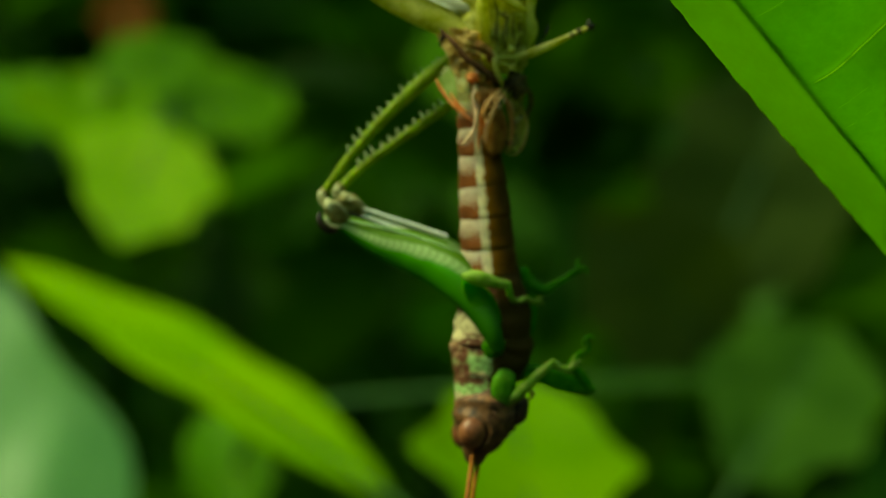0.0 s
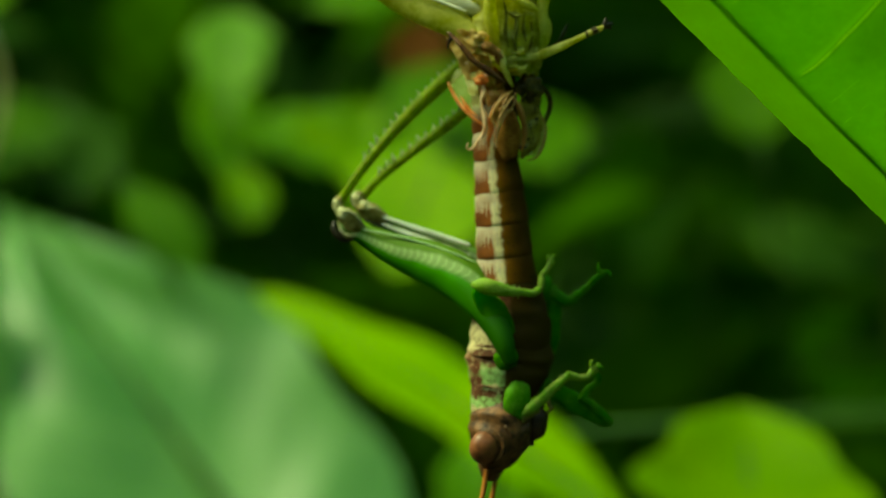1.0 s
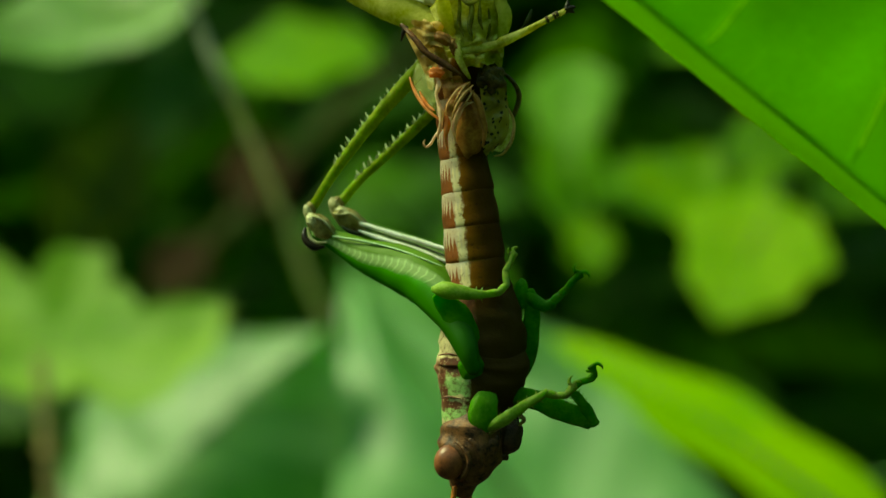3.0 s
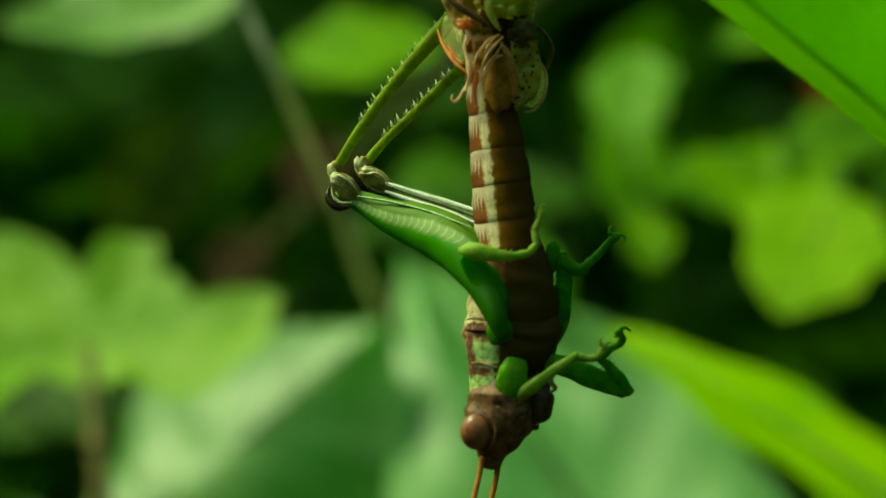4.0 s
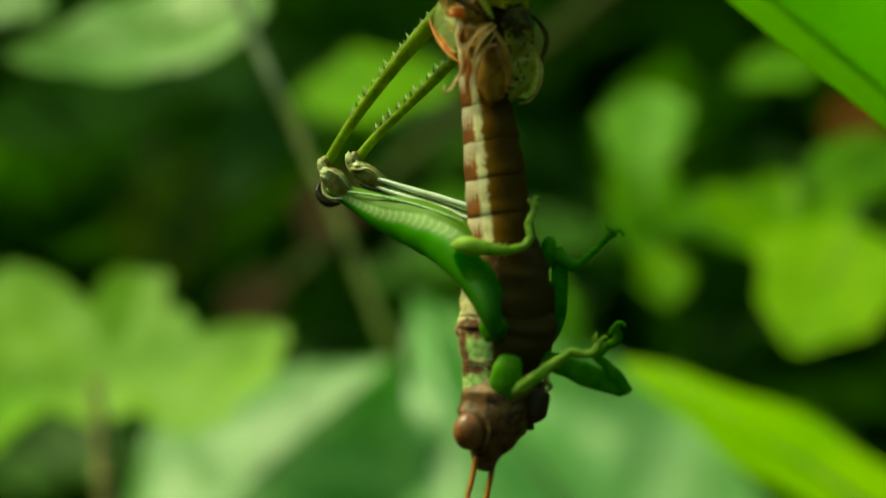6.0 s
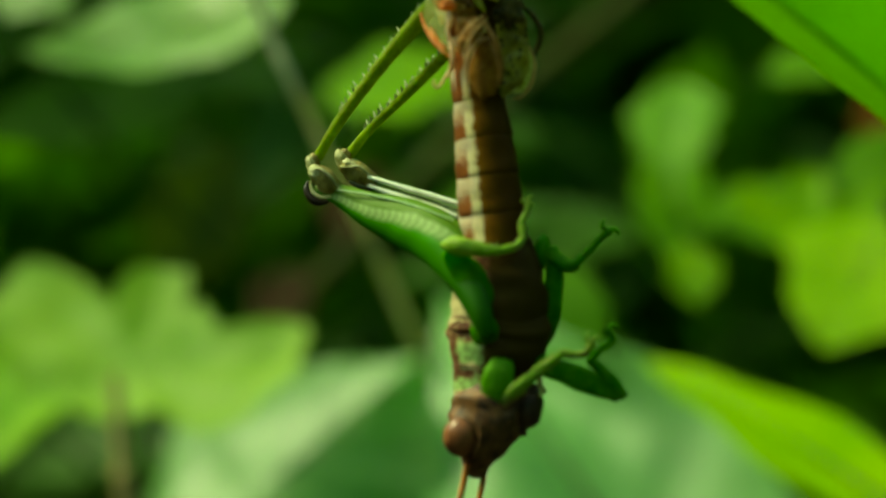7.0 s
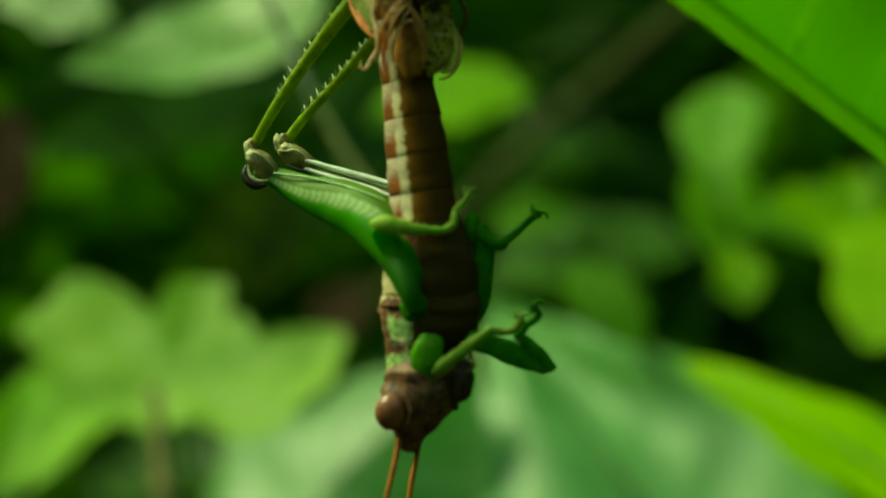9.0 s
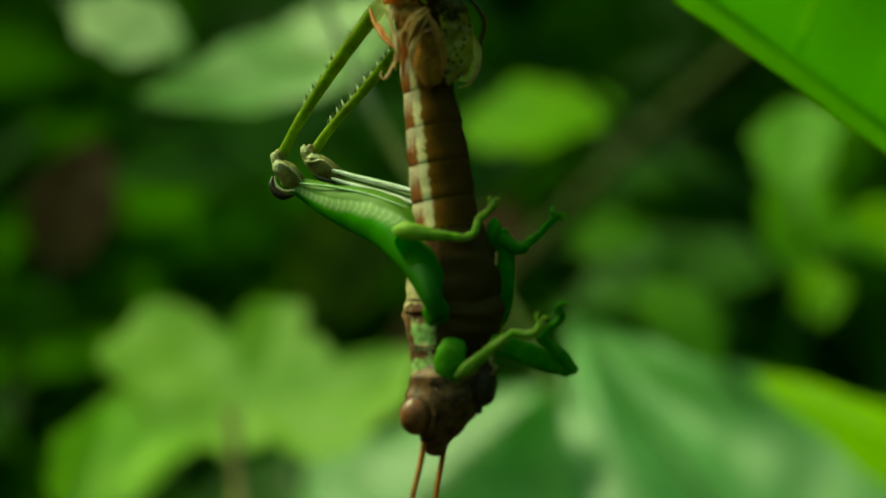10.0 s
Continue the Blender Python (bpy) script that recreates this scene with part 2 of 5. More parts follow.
ABDOMEN = abdomen_material()
THORAX = thorax_material()
HEAD = organic("head_skin", (0.014, 0.007, 0.003), (0.18, 0.08, 0.03), 1500.0, 0.5, 0.5)
MOUTH = organic("mouth_skin", (0.02, 0.012, 0.006), (0.07, 0.035, 0.018), 1500.0, 0.45, 0.6)
EYE = organic("eye_surface", (0.1, 0.032, 0.011), (0.24, 0.085, 0.035), 1300.0, 0.42, 0.1, coat=0.15)
ANTENNA = organic("antenna_skin", (0.3, 0.09, 0.015), (0.5, 0.17, 0.03), 1800.0, 0.4, 0.3, 0.2)
FEMUR_NEAR = femur_material("thigh_skin", (0.055, 0.25, 0.006), (0.12, 0.23, 0.02), (0.46, 0.64, 0.25))
FEMUR_FAR = femur_material("thigh_skin_pale", (0.13, 0.28, 0.035), (0.2, 0.34, 0.07), (0.5, 0.62, 0.32))
LEG_GREEN = organic("leg_skin", (0.055, 0.25, 0.006), (0.13, 0.38, 0.018), 900.0, 0.55, 0.6, 0.6, juicy=0.5)
LEG_FRESH = organic("leg_skin_fresh", (0.09, 0.3, 0.012), (0.19, 0.43, 0.04), 800.0, 0.5, 0.6, 0.6, juicy=0.5)
LEG_PALE = organic("foot_skin", (0.16, 0.3, 0.03), (0.3, 0.42, 0.08), 1400.0, 0.4, 0.4, 0.4, juicy=0.5)
SHIN = organic("shin_skin", (0.16, 0.22, 0.014), (0.31, 0.4, 0.04), 900.0, 0.4, 0.4, 0.5, juicy=0.5)
SPINE_PALE = organic("spine_pale", (0.1, 0.16, 0.06), (0.36, 0.42, 0.2), 2500.0, 0.4, 0.1, 0.3)
SPINE_DARK = organic("spine_dark", (0.01, 0.016, 0.008), (0.05, 0.06, 0.02), 2000.0, 0.4, 0.1)
KNEE_CREAM = organic("knee_cream", (0.24, 0.24, 0.08), (0.6, 0.58, 0.33), 1900.0, 0.34, 0.5, 0.1)
KNEE_BROWN = organic("knee_brown", (0.13, 0.1, 0.02), (0.42, 0.35, 0.12), 1500.0, 0.34, 0.5, 0.2)
KNEE_BLACK = organic("knee_black", (0.004, 0.004, 0.003), (0.03, 0.022, 0.012), 1300.0, 0.35, 0.3)
SKIN_YELLOW = organic("shed_skin_yellow", (0.42, 0.42, 0.035), (0.84, 0.82, 0.3), 800.0, 0.24, 0.7, 0.6)
SKIN_WHITE = organic("shed_skin_white", (0.62, 0.62, 0.4), (0.9, 0.89, 0.72), 700.0, 0.3, 0.4, 0.4)
SKIN_BROWN = organic("shed_skin_brown", (0.26, 0.1, 0.025), (0.56, 0.29, 0.09), 900.0, 0.3, 0.8, 0.4)
SKIN_DARK = organic("shed_skin_dark", (0.014, 0.012, 0.006), (0.16, 0.11, 0.035), 1100.0, 0.35, 0.6, 0.25)
MEMBRANE = organic("membrane_orange", (0.66, 0.19, 0.04), (0.88, 0.42, 0.16), 1000.0, 0.35, 0.3, 0.5)
THREAD = organic("membrane_white", (0.66, 0.43, 0.25), (0.9, 0.7, 0.46), 1200.0, 0.35, 0.3, 0.4)
STALK = organic("leaf_stalk_green", (0.02, 0.06, 0.008), (0.04, 0.1, 0.015), 150.0, 0.6, 0.4)
KEEL_WHITE = organic("keel_white", (0.68, 0.7, 0.5), (0.9, 0.9, 0.76), 1500.0, 0.35, 0.3)
LEG_DEEP = organic("leg_skin_deep", (0.05, 0.25, 0.003), (0.09, 0.33, 0.006), 900.0, 0.62, 0.6, 0.62, juicy=0.5)
SCUTE_GREEN = organic("scute_pale_green", (0.2, 0.36, 0.14), (0.42, 0.56, 0.3), 1500.0, 0.42, 0.6, 0.1)
SCUTE_BROWN = organic("scute_brown", (0.07, 0.025, 0.012), (0.2, 0.085, 0.04), 1500.0, 0.42, 0.6)
FOLD = organic("membrane_fold", (0.5, 0.27, 0.09), (0.78, 0.54, 0.26), 1200.0, 0.35, 0.5, 0.4)
LINING = organic("shed_skin_lining", (0.5, 0.33, 0.08), (0.82, 0.64, 0.26), 900.0, 0.32, 0.8, 0.6)
FILM = organic("membrane_olive", (0.3, 0.34, 0.09), (0.5, 0.52, 0.2), 1300.0, 0.3, 0.6, 0.0, clear=0.6)
HUSK_SMOOTH = organic("shed_skin_smooth", (0.46, 0.48, 0.04), (0.8, 0.78, 0.22), 600.0, 0.24, 0.4, 0.6)
HUSK_SHADE = organic("shed_skin_shade", (0.16, 0.15, 0.025), (0.46, 0.44, 0.1), 1600.0, 0.3, 0.6, 0.5)
HEM = organic("shed_skin_hem", (0.04, 0.016, 0.006), (0.16, 0.07, 0.025), 1300.0, 0.35, 0.6, 0.15)


def spotted_material():
    m, t, s, co = begin("pad_spotted")
    cell = node(t, "ShaderNodeTexVoronoi", Scale=2100.0)
    t.links.new(co.outputs["Object"], cell.inputs["Vector"])
    big = noise_value(t, co.outputs["Object"], 500.0, 3.0)
    colour = ramp(t, big, (0.35, (0.16, 0.11, 0.016)), (0.62, (0.46, 0.38, 0.08)))
    spots = calc(t, "ADD", cell.outputs["Distance"], calc(t, "MULTIPLY", big, 0.25))
    colour = mix(t, ramp(t, spots, (0.36, 1.0), (0.48, 0.0)), colour, (0.012, 0.01, 0.006))
    finish(t, s, colour, 0.35, big, 0.5, 0.55, None, 0.0001)
    return m


SPOTTED = spotted_material()
WING = organic("wing_bud_brown", (0.24, 0.085, 0.014), (0.52, 0.25, 0.06), 900.0, 0.42, 0.5, 0.3)

LEAF_NEAR = near_leaf_material()
LEAF_RIB = organic("leaf_rib_green", (0.2, 0.42, 0.01), (0.28, 0.52, 0.03), 200.0, 0.45, 0.2, 0.8)
LEAF_YELLOW = leaf_material("leaf_yellow_green", (0.18, 0.37, 0.014), (0.29, 0.47, 0.03), 1.75, 0.5, 0.2, gloss=0.15)
LEAF_LEMON = leaf_material("leaf_lemon_green", (0.15, 0.35, 0.004), (0.26, 0.46, 0.008), 1.7, 0.5, 0.3, 12.0, scale=45.0, gloss=0.15)
LEAF_LIGHT = leaf_material("leaf_light_green", (0.155, 0.35, 0.012), (0.25, 0.46, 0.022), 1.55, 0.5, 0.25, gloss=0.15)
LEAF_ROUND = leaf_material("leaf_round_green", (0.104, 0.25, 0.005), (0.175, 0.332, 0.009), 1.5, 0.5, 0.25, gloss=0.12)
# two pale leaves: broad light blotches paint patchy sheen into the colour
LEAF_PALE = leaf_material("leaf_pale_glossy", (0.085, 0.235, 0.04), (0.25, 0.43, 0.15), 1.8, 0.38, 0.4, 7.0, 0.6, 34.0, 0.5)
LEAF_PALE_DEEP = leaf_material("leaf_pale_sheen", (0.07, 0.235, 0.04), (0.19, 0.41, 0.105), 1.6, 0.38, 0.3, 7.0, scale=26.0, gloss=0.5)
LEAF_CREAMY = leaf_material("leaf_creamy_green", (0.088, 0.21, 0.023), (0.17, 0.298, 0.05), 1.3, 0.42, 0.35, 7.0, scale=30.0, gloss=0.3)
LEAF_CLUSTER = leaf_material("leaf_lobed_light", (0.118, 0.262, 0.017), (0.225, 0.375, 0.04), 1.5, 0.5, 0.3, scale=45.0, gloss=0.15)
LEAF_FRESH = leaf_material("leaf_plain_green", (0.1, 0.25, 0.016), (0.16, 0.33, 0.03), 1.4, 0.5, 0.25, gloss=0.15)
# olive leaf colour darkened to carry the murk of deep shade
LEAF_MURK = leaf_material("leaf_shaded_olive", (0.03, 0.055, 0.005), (0.055, 0.085, 0.01), 1.2, 0.6, 0.2, gloss=0.1)
LEAF_SOFT = leaf_material("leaf_soft_green", (0.075, 0.21, 0.008), (0.13, 0.29, 0.016), 1.4, 0.5, 0.25, gloss=0.1)
LEAF_OLIVE = leaf_material("leaf_olive_green", (0.1, 0.25, 0.01), (0.17, 0.34, 0.018), 1.6, 0.5, 0.25, gloss=0.08)
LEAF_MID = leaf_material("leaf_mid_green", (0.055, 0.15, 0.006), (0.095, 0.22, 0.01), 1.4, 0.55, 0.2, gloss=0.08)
# far growth: albedo kept low so gaps between leaves look shadowed
LEAF_SHADE = leaf_material("leaf_shade_green", (0.031, 0.095, 0.006), (0.068, 0.175, 0.012), 1.22, 0.5, 0.2)
# leaf green darkened to carry deep shade
LEAF_DIM = leaf_material("leaf_shaded_green", (0.026, 0.075, 0.006), (0.055, 0.13, 0.012), 1.3, 0.6, 0.2, gloss=0.06)
LEAF_DEAD = leaf_material("leaf_dead_brown", (0.085, 0.027, 0.002), (0.15, 0.05, 0.004), 1.2, 0.7, 0.2, gloss=0.1)
STEM = organic("stem_grey_green", (0.42, 0.46, 0.26), (0.62, 0.64, 0.42), 150.0, 0.6, 0.5, 0.5)
STEM_DRY = organic("stem_dry_tan", (0.2, 0.16, 0.05), (0.36, 0.29, 0.11), 150.0, 0.8, 0.5)
LEAF_BROWN = leaf_material("leaf_dull_brown", (0.035, 0.018, 0.005), (0.065, 0.034, 0.01), 1.2, 0.7, 0.2, gloss=0.1)
STEM_TAN = organic("stem_olive", (0.028, 0.036, 0.003), (0.048, 0.055, 0.006), 150.0, 0.9, 0.5)
SOIL = organic("soil", (0.012, 0.009, 0.006), (0.04, 0.03, 0.018), 25.0, 0.9, 0.8)


# ---- shapes ----
def make(name, shape, material, parent=None, label=""):
    """Links a shape (vertices in millimetres, faces, map coordinates a vertex) as one smooth mesh object."""
    verts, faces, uvs = shape
    me = bpy.data.meshes.new(name)
    me.from_pydata([(x * MM, y * MM, z * MM) for x, y, z in verts], [], faces)
    if uvs:
        layer = me.uv_layers.new(name="map")
        index = np.empty(len(me.loops), dtype=np.int32)
        me.loops.foreach_get("vertex_index", index)
        layer.data.foreach_set("uv", np.asarray(uvs, dtype=np.float32)[index].ravel())
    me.polygons.foreach_set("use_smooth", [True] * len(me.polygons))
    me.materials.append(material)
    me.update()
    ob = new(name, me)
    if parent:
        ob.parent = parent
    if label:
        tagged(ob, label)
    return ob


def join(*shapes):
    verts, faces, uvs = [], [], []
    for v, f, u in shapes:
        n = len(verts)
        verts += list(v)
        faces += [tuple(i + n for i in q) for q in f]
        uvs += list(u)
    return verts, faces, uvs


def smooth_path(points, steps):
    """Catmull-Rom curve through points (any tuple length), steps samples a span."""
    p = [np.asarray(q, float) for q in points]
    p = [2 * p[0] - p[1]] + p + [2 * p[-1] - p[-2]]
    out = []
    for i in range(1, len(p) - 2):
        a, b, c, d = p[i - 1:i + 3]
        for k in range(steps):
            t = k / steps
            out.append(0.5 * (2 * b + (c - a) * t + (2 * a - 5 * b + 4 * c - d) * t * t + (3 * b - a - 3 * c + d) * t ** 3))
    return out + [p[-2]]


def tube(points, wide, deep=None, sides=14, steps=5, lumps=0.0, seed=0, square=1.0):
    """A tapering limb: half widths across the sight line and, with deep, along it. Round ends."""
    deep = deep or wide
    rows = smooth_path([(*p, w, d) for p, w, d in zip(points, wide, deep)], steps)
    verts, faces, uvs = [], [], []
    back = Vector((0, -1, 0))
    n = len(rows)
    for i, r in enumerate(rows):
        a, b = rows[max(0, i - 1)], rows[min(n - 1, i + 1)]
        along = Vector(b[:3] - a[:3])
        if along.length < 1e-6:
            along = Vector((0, 0, 1))
        along.normalize()
        front = back - along * back.dot(along)
        if front.length < 0.2:
            front = Vector((0, 0, 1)) - along * along.z
        front.normalize()
        side = front.cross(along)
        for k in range(sides):
            ang = 2 * math.pi * k / sides - math.pi
            c, s = math.cos(ang), math.sin(ang)
            if square != 1.0:
                c, s = math.copysign(abs(c) ** square, c), math.copysign(abs(s) ** square, s)
            g = 1.0
            if lumps:
                g += lumps * noise.noise(Vector((r[0] * 1.3 + c + seed * 7.1, r[1] + s, r[2] * 1.3)))
            v = Vector(r[:3]) + front * (max(r[4], 0.01) * c * g) + side * (max(r[3], 0.01) * s * g)
            verts.append(tuple(v))
            uvs.append((k / sides, i / (n - 1)))
    for i in range(n - 1):
        for k in range(sides):
            q = (k + 1) % sides
            faces.append((i * sides + k, i * sides + q, (i + 1) * sides + q, (i + 1) * sides + k))
    for row, sign in ((0, -1), (n - 1, 1)):
        a, b = rows[row], rows[row - sign]
        d = Vector(a[:3] - b[:3])
        d.normalize()
        middle, reach, last = Vector(a[:3]), 0.75 * min(a[3], a[4]), row * sides
        # two shrinking rings and a tip make a dome
        for out, size in ((0.5, 0.87), (0.87, 0.5)):
            first = len(verts)
            for k in range(sides):
                verts.append(tuple(middle + (Vector(verts[row * sides + k]) - middle) * size + d * (reach * out)))
                uvs.append((k / sides, 0.0 if row == 0 else 1.0))
            for k in range(sides):
                q = (k + 1) % sides
                faces.append((last + q, last + k, first + k, first + q) if sign < 0 else (last + k, last + q, first + q, first + k))
            last = first
        verts.append(tuple(middle + d * reach))
        uvs.append((0.5, 0.0 if row == 0 else 1.0))
        t = len(verts) - 1
        for k in range(sides):
            q = (k + 1) % sides
            faces.append((last + q, last + k, t) if sign < 0 else (last + k, last + q, t))
    return verts, faces, uvs


def blob(centre, size, turn=0.0, lumps=0.0, seed=0, n=14):
    """A rounded lump; turn leans it in the plane across the sight line, in degrees."""
    verts, faces, uvs = [], [], []
    rot = Matrix.Rotation(radians(turn), 3, "Y")
    for i in range(n + 1):
        th = math.pi * i / n
        for k in range(2 * n):
            ph = math.pi * k / n
            d = Vector((math.sin(th) * math.cos(ph), math.sin(th) * math.sin(ph), math.cos(th)))
            g = 1 + (lumps * noise.noise(d * 2.2 + Vector((seed, 0, 0))) if lumps else 0)
            verts.append(tuple(Vector(centre) + rot @ Vector((d.x * size[0] * g, d.y * size[1] * g, d.z * size[2] * g))))
            uvs.append((k / (2 * n), i / n))
    for i in range(n):
        for k in range(2 * n):
            q = (k + 1) % (2 * n)
            faces.append((i * 2 * n + k, (i + 1) * 2 * n + k, (i + 1) * 2 * n + q, i * 2 * n + q))
    return verts, faces, uvs


def sheet(a, b, thick=0.07, wrinkle=0.12, seed=0, n=14, m=6, fray=0.22):
    """A thin crumpled film stretched between two curves, with two faces."""
    pa, pb = smooth_path(a, 30), smooth_path(b, 30)
    verts, faces, uvs = [], [], []
    for side in ((0, 1) if thick else (0,)):
        for i in range(n + 1):
            for k in range(m + 1):
                torn = [0.5 * fray * (1 + noise.noise(Vector((k * 0.55, seed * 3.7, e)))) for e in (0.0, 9.0)]
                at = torn[0] + i / n * (1 - torn[0] - torn[1])
                p, q = (np.asarray(c[round(at * (len(c) - 1))]) for c in (pa, pb))
                r = p + (q - p) * k / m
                lift = wrinkle * noise.noise(Vector((r[0] * 1.9 + seed, r[1], r[2] * 1.9))) - 0.5 * wrinkle * math.sin(math.pi * k / m)
                verts.append((r[0], r[1] + lift + side * thick, r[2]))
                uvs.append((k / m, i / n))
    w, c = m + 1, (n + 1) * (m + 1)
    for i in range(n):
        for k in range(m):
            f = (i * w + k, i * w + k + 1, (i + 1) * w + k + 1, (i + 1) * w + k)
            faces += [f, tuple(c + j for j in reversed(f))] if thick else [f]
        if thick:
            faces += [(i * w, (i + 1) * w, c + (i + 1) * w, c + i * w), ((i + 1) * w + m, i * w + m, c + i * w + m, c + (i + 1) * w + m)]
    return verts, faces, uvs


def spike(base, tip, thick):
    return tube([base, tuple((a + b) / 2 for a, b in zip(base, tip)), tip], [thick, thick * 0.6, thick * 0.12], sides=6, steps=2)


# ---- the grasshopper ----
def grasshopper():
    root = new("grasshopper")
    root.matrix_world = pose(0.00323, 0.00648, -0.00166, 3.156, 0.925, 22.679)
    tagged(root, "brown and green grasshopper hanging head down while it moults", "insect")

    # abdomen, ring by ring, each a little wider at its lower rim
    rings = [(868, 20, 44), (874, 82, 45), (879, 140, 46), (881, 196, 45), (889, 259, 50), (896, 323, 54), (903, 386, 56), (908, 440, 60)]
    spots = [(-1.19, 0.4, 15.76), (-0.96, 0.4, 13.44), (-0.78, 0.4, 11.26), (-0.7, 0.4, 9.17), (-0.4, 0.3, 6.81), (-0.14, 0.2, 4.41), (0.11, 0.1, 2.05), (0.3, 0, 0.04)]
    half = [r[2] * 0.0373 for r in rings]
    for i in range(7):
        a, b = spots[i], spots[i + 1]
        m = tuple((p + q) / 2 for p, q in zip(a, b))
        m2 = tuple(p * 0.12 + q * 0.88 for p, q in zip(a, b))
        w = [half[i] * 0.975, (half[i] + half[i + 1]) * 0.502, half[i + 1] * 1.0, half[i + 1] * 0.965]
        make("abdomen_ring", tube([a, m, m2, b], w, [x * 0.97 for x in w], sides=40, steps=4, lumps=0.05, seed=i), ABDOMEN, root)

    # thorax in three plates
    make("rear_thorax", tube([(0.3, 0, 0.49), (0.48, -0.2, -1.27), (0.55, -0.3, -3.5), (0.48, -0.3, -4.88)], [2.2, 2.7, 3.1, 3.05], [2.0, 2.3, 2.5, 2.5], sides=48, lumps=0.1, seed=3), THORAX, root)
    make("middle_thorax", tube([(0.51, -0.3, -4.66), (0.48, -0.3, -5.48), (0.29, -0.4, -6.74)], [3.12, 3.2, 2.85], [2.55, 2.65, 2.5], sides=48, lumps=0.09, seed=5), THORAX, root)
    make("collar_plate", tube([(0.06, -0.5, -5.92), (-0.05, -0.5, -7.41), (-0.13, -0.6, -8.59), (0.06, -0.7, -9.63)], [2.7, 2.35, 2.2, 2.3], [2.55, 2.4, 2.3, 2.3], sides=40, lumps=0.04, seed=8), THORAX, root, "pale green and brown patched collar plate")

    # low folds between the plates of the back
    for skin, path in ((SCUTE_BROWN, [(-2.55, -1.4, -4.41), (-1.97, -2.2, -4.24), (-1.17, -2.7, -4.37)]), 
                       (SCUTE_BROWN, [(-2.41, -1.6, -7.36), (-1.9, -2.2, -7.18), (-1.1, -2.7, -7.31)]), (SCUTE_GREEN, [(-2.19, -1.8, -9.34), (-1.68, -2.5, -9.16), (-0.96, -2.9, -9.28)])):
        make("plate_fold", tube(path, [0.03, 0.08, 0.03], sides=8, lumps=0.8, seed=len(root.children)), skin, root)

    # head, hanging with the crown down
    head = make("head", tube([(-0.02, -0.9, -8.87), (-0.1, -1, -9.69), (-0.29, -1.2, -10.71), (-0.48, -1.3, -11.52), (-0.66, -1.3, -12.34), (-0.81, -1.2, -13.12), (-0.88, -1.2, -13.75)],
                             [2.1, 2.3, 2.35, 2.1, 1.6, 1.05, 0.74], [2.3, 2.5, 2.5, 2.3, 1.8, 1.3, 0.85], sides=44, lumps=0.1, seed=11), HEAD, root, "mottled chestnut head")
    make("eye", blob((-1.85, -2.75, -11.62), (1.08, 0.95, 1.22), 8), EYE, head, "domed glossy chestnut eye")
    make("eye", blob((-0.53, 1.5, -12.17), (1.1, 1.0, 1.3), -8), EYE, head, "domed glossy chestnut eye")
    make("eye_rim", tube([(-1.33, -3.2, -10.29), (-0.68, -3.5, -11), (-0.6, -3.4, -11.96), (-1.1, -3, -12.79)], [0.12, 0.18, 0.18, 0.1], sides=8, lumps=0.3), HEAD, head)
    make("mouthpart", blob((2.22, -1.5, -10.06), (0.98, 1.1, 1.3), 24, 0.16, 2), MOUTH, head, "dark brown jaw")
    make("mouthpart", blob((2.51, -0.8, -9.03), (0.55, 0.6, 0.6), 10, 0.3, 5), MOUTH, head)
    make("mouthpart", blob((1.67, -1.4, -11.14), (0.62, 0.8, 0.45), 40, 0.3, 7), MOUTH, head)
    make("mouthpart", blob((0.85, -2.6, -10.55), (0.75, 0.8, 0.95), 30, 0.2, 9), HEAD, head)
    make("face_ridge", tube([(-0.46, -3.5, -10.05), (0.09, -3.5, -10.85), (0.1, -3.1, -11.87), (-0.24, -2.3, -13.03)], [0.16, 0.24, 0.22, 0.14], sides=9, lumps=0.3, seed=3), HEAD, head)
    make("face_ridge", tube([(0.47, -3, -11.4), (0.22, -2.7, -12.27), (-0.05, -2, -13.17)], [0.15, 0.2, 0.14], sides=9, lumps=0.3, seed=4), HEAD, head)

    for path in ([(3.07, -2.2, -7.88), (3.03, -2.3, -8.5), (3.29, -2.3, -8.8), (2.96, -2.2, -9.17)], [(0.83, -3.2, -9.67), (1.38, -3.3, -9.26), (2.12, -3.1, -8.9)]):
        make("feeler", tube(path, [0.14, 0.17, 0.15, 0.1][:len(path)], sides=8), KNEE_BROWN, head)
    for path in ([(-1.49, -2.2, -13.45), (-1.68, -2.4, -14.5), (-2.02, -2.8, -15.93), (-2.43, -3.2, -17.72), (-2.8, -3.6, -19.87)],
                 [(-0.32, -0.8, -13.56), (-0.54, -0.9, -14.82), (-0.84, -1.1, -16.28), (-1.07, -1.3, -18.11), (-1.22, -1.5, -20.68)]):
        pts = [tuple(q) for q in smooth_path(path, 15)]
        make("antenna", tube(pts, [0.19 - 0.0006 * i + 0.016 * (i % 3 == 0) for i in range(len(pts))], sides=9, steps=1), ANTENNA, head, "orange-brown ringed antenna")

    # hind legs, folded, feet still inside the old skin
    near = make("hind_thigh", tube([(-10.96, 5.4, 4.12), (-9.48, 4.7, 3.42), (-7.5, 3.6, 2.45), (-5.2, 2.2, 1.62), (-3.0, 0.4, 0.38), (-1.45, -1.5, -1.75), (-0.63, -2.9, -4), (-0.19, -3.1, -5.31)],
                                   [0.5, 0.78, 1.22, 1.62, 1.72, 1.3, 0.78, 0.5], [0.55, 0.7, 1.0, 1.25, 1.3, 1.05, 0.8, 0.6], sides=28, lumps=0.05, seed=2), FEMUR_NEAR, root, "bright green hind thigh with pale ribs")
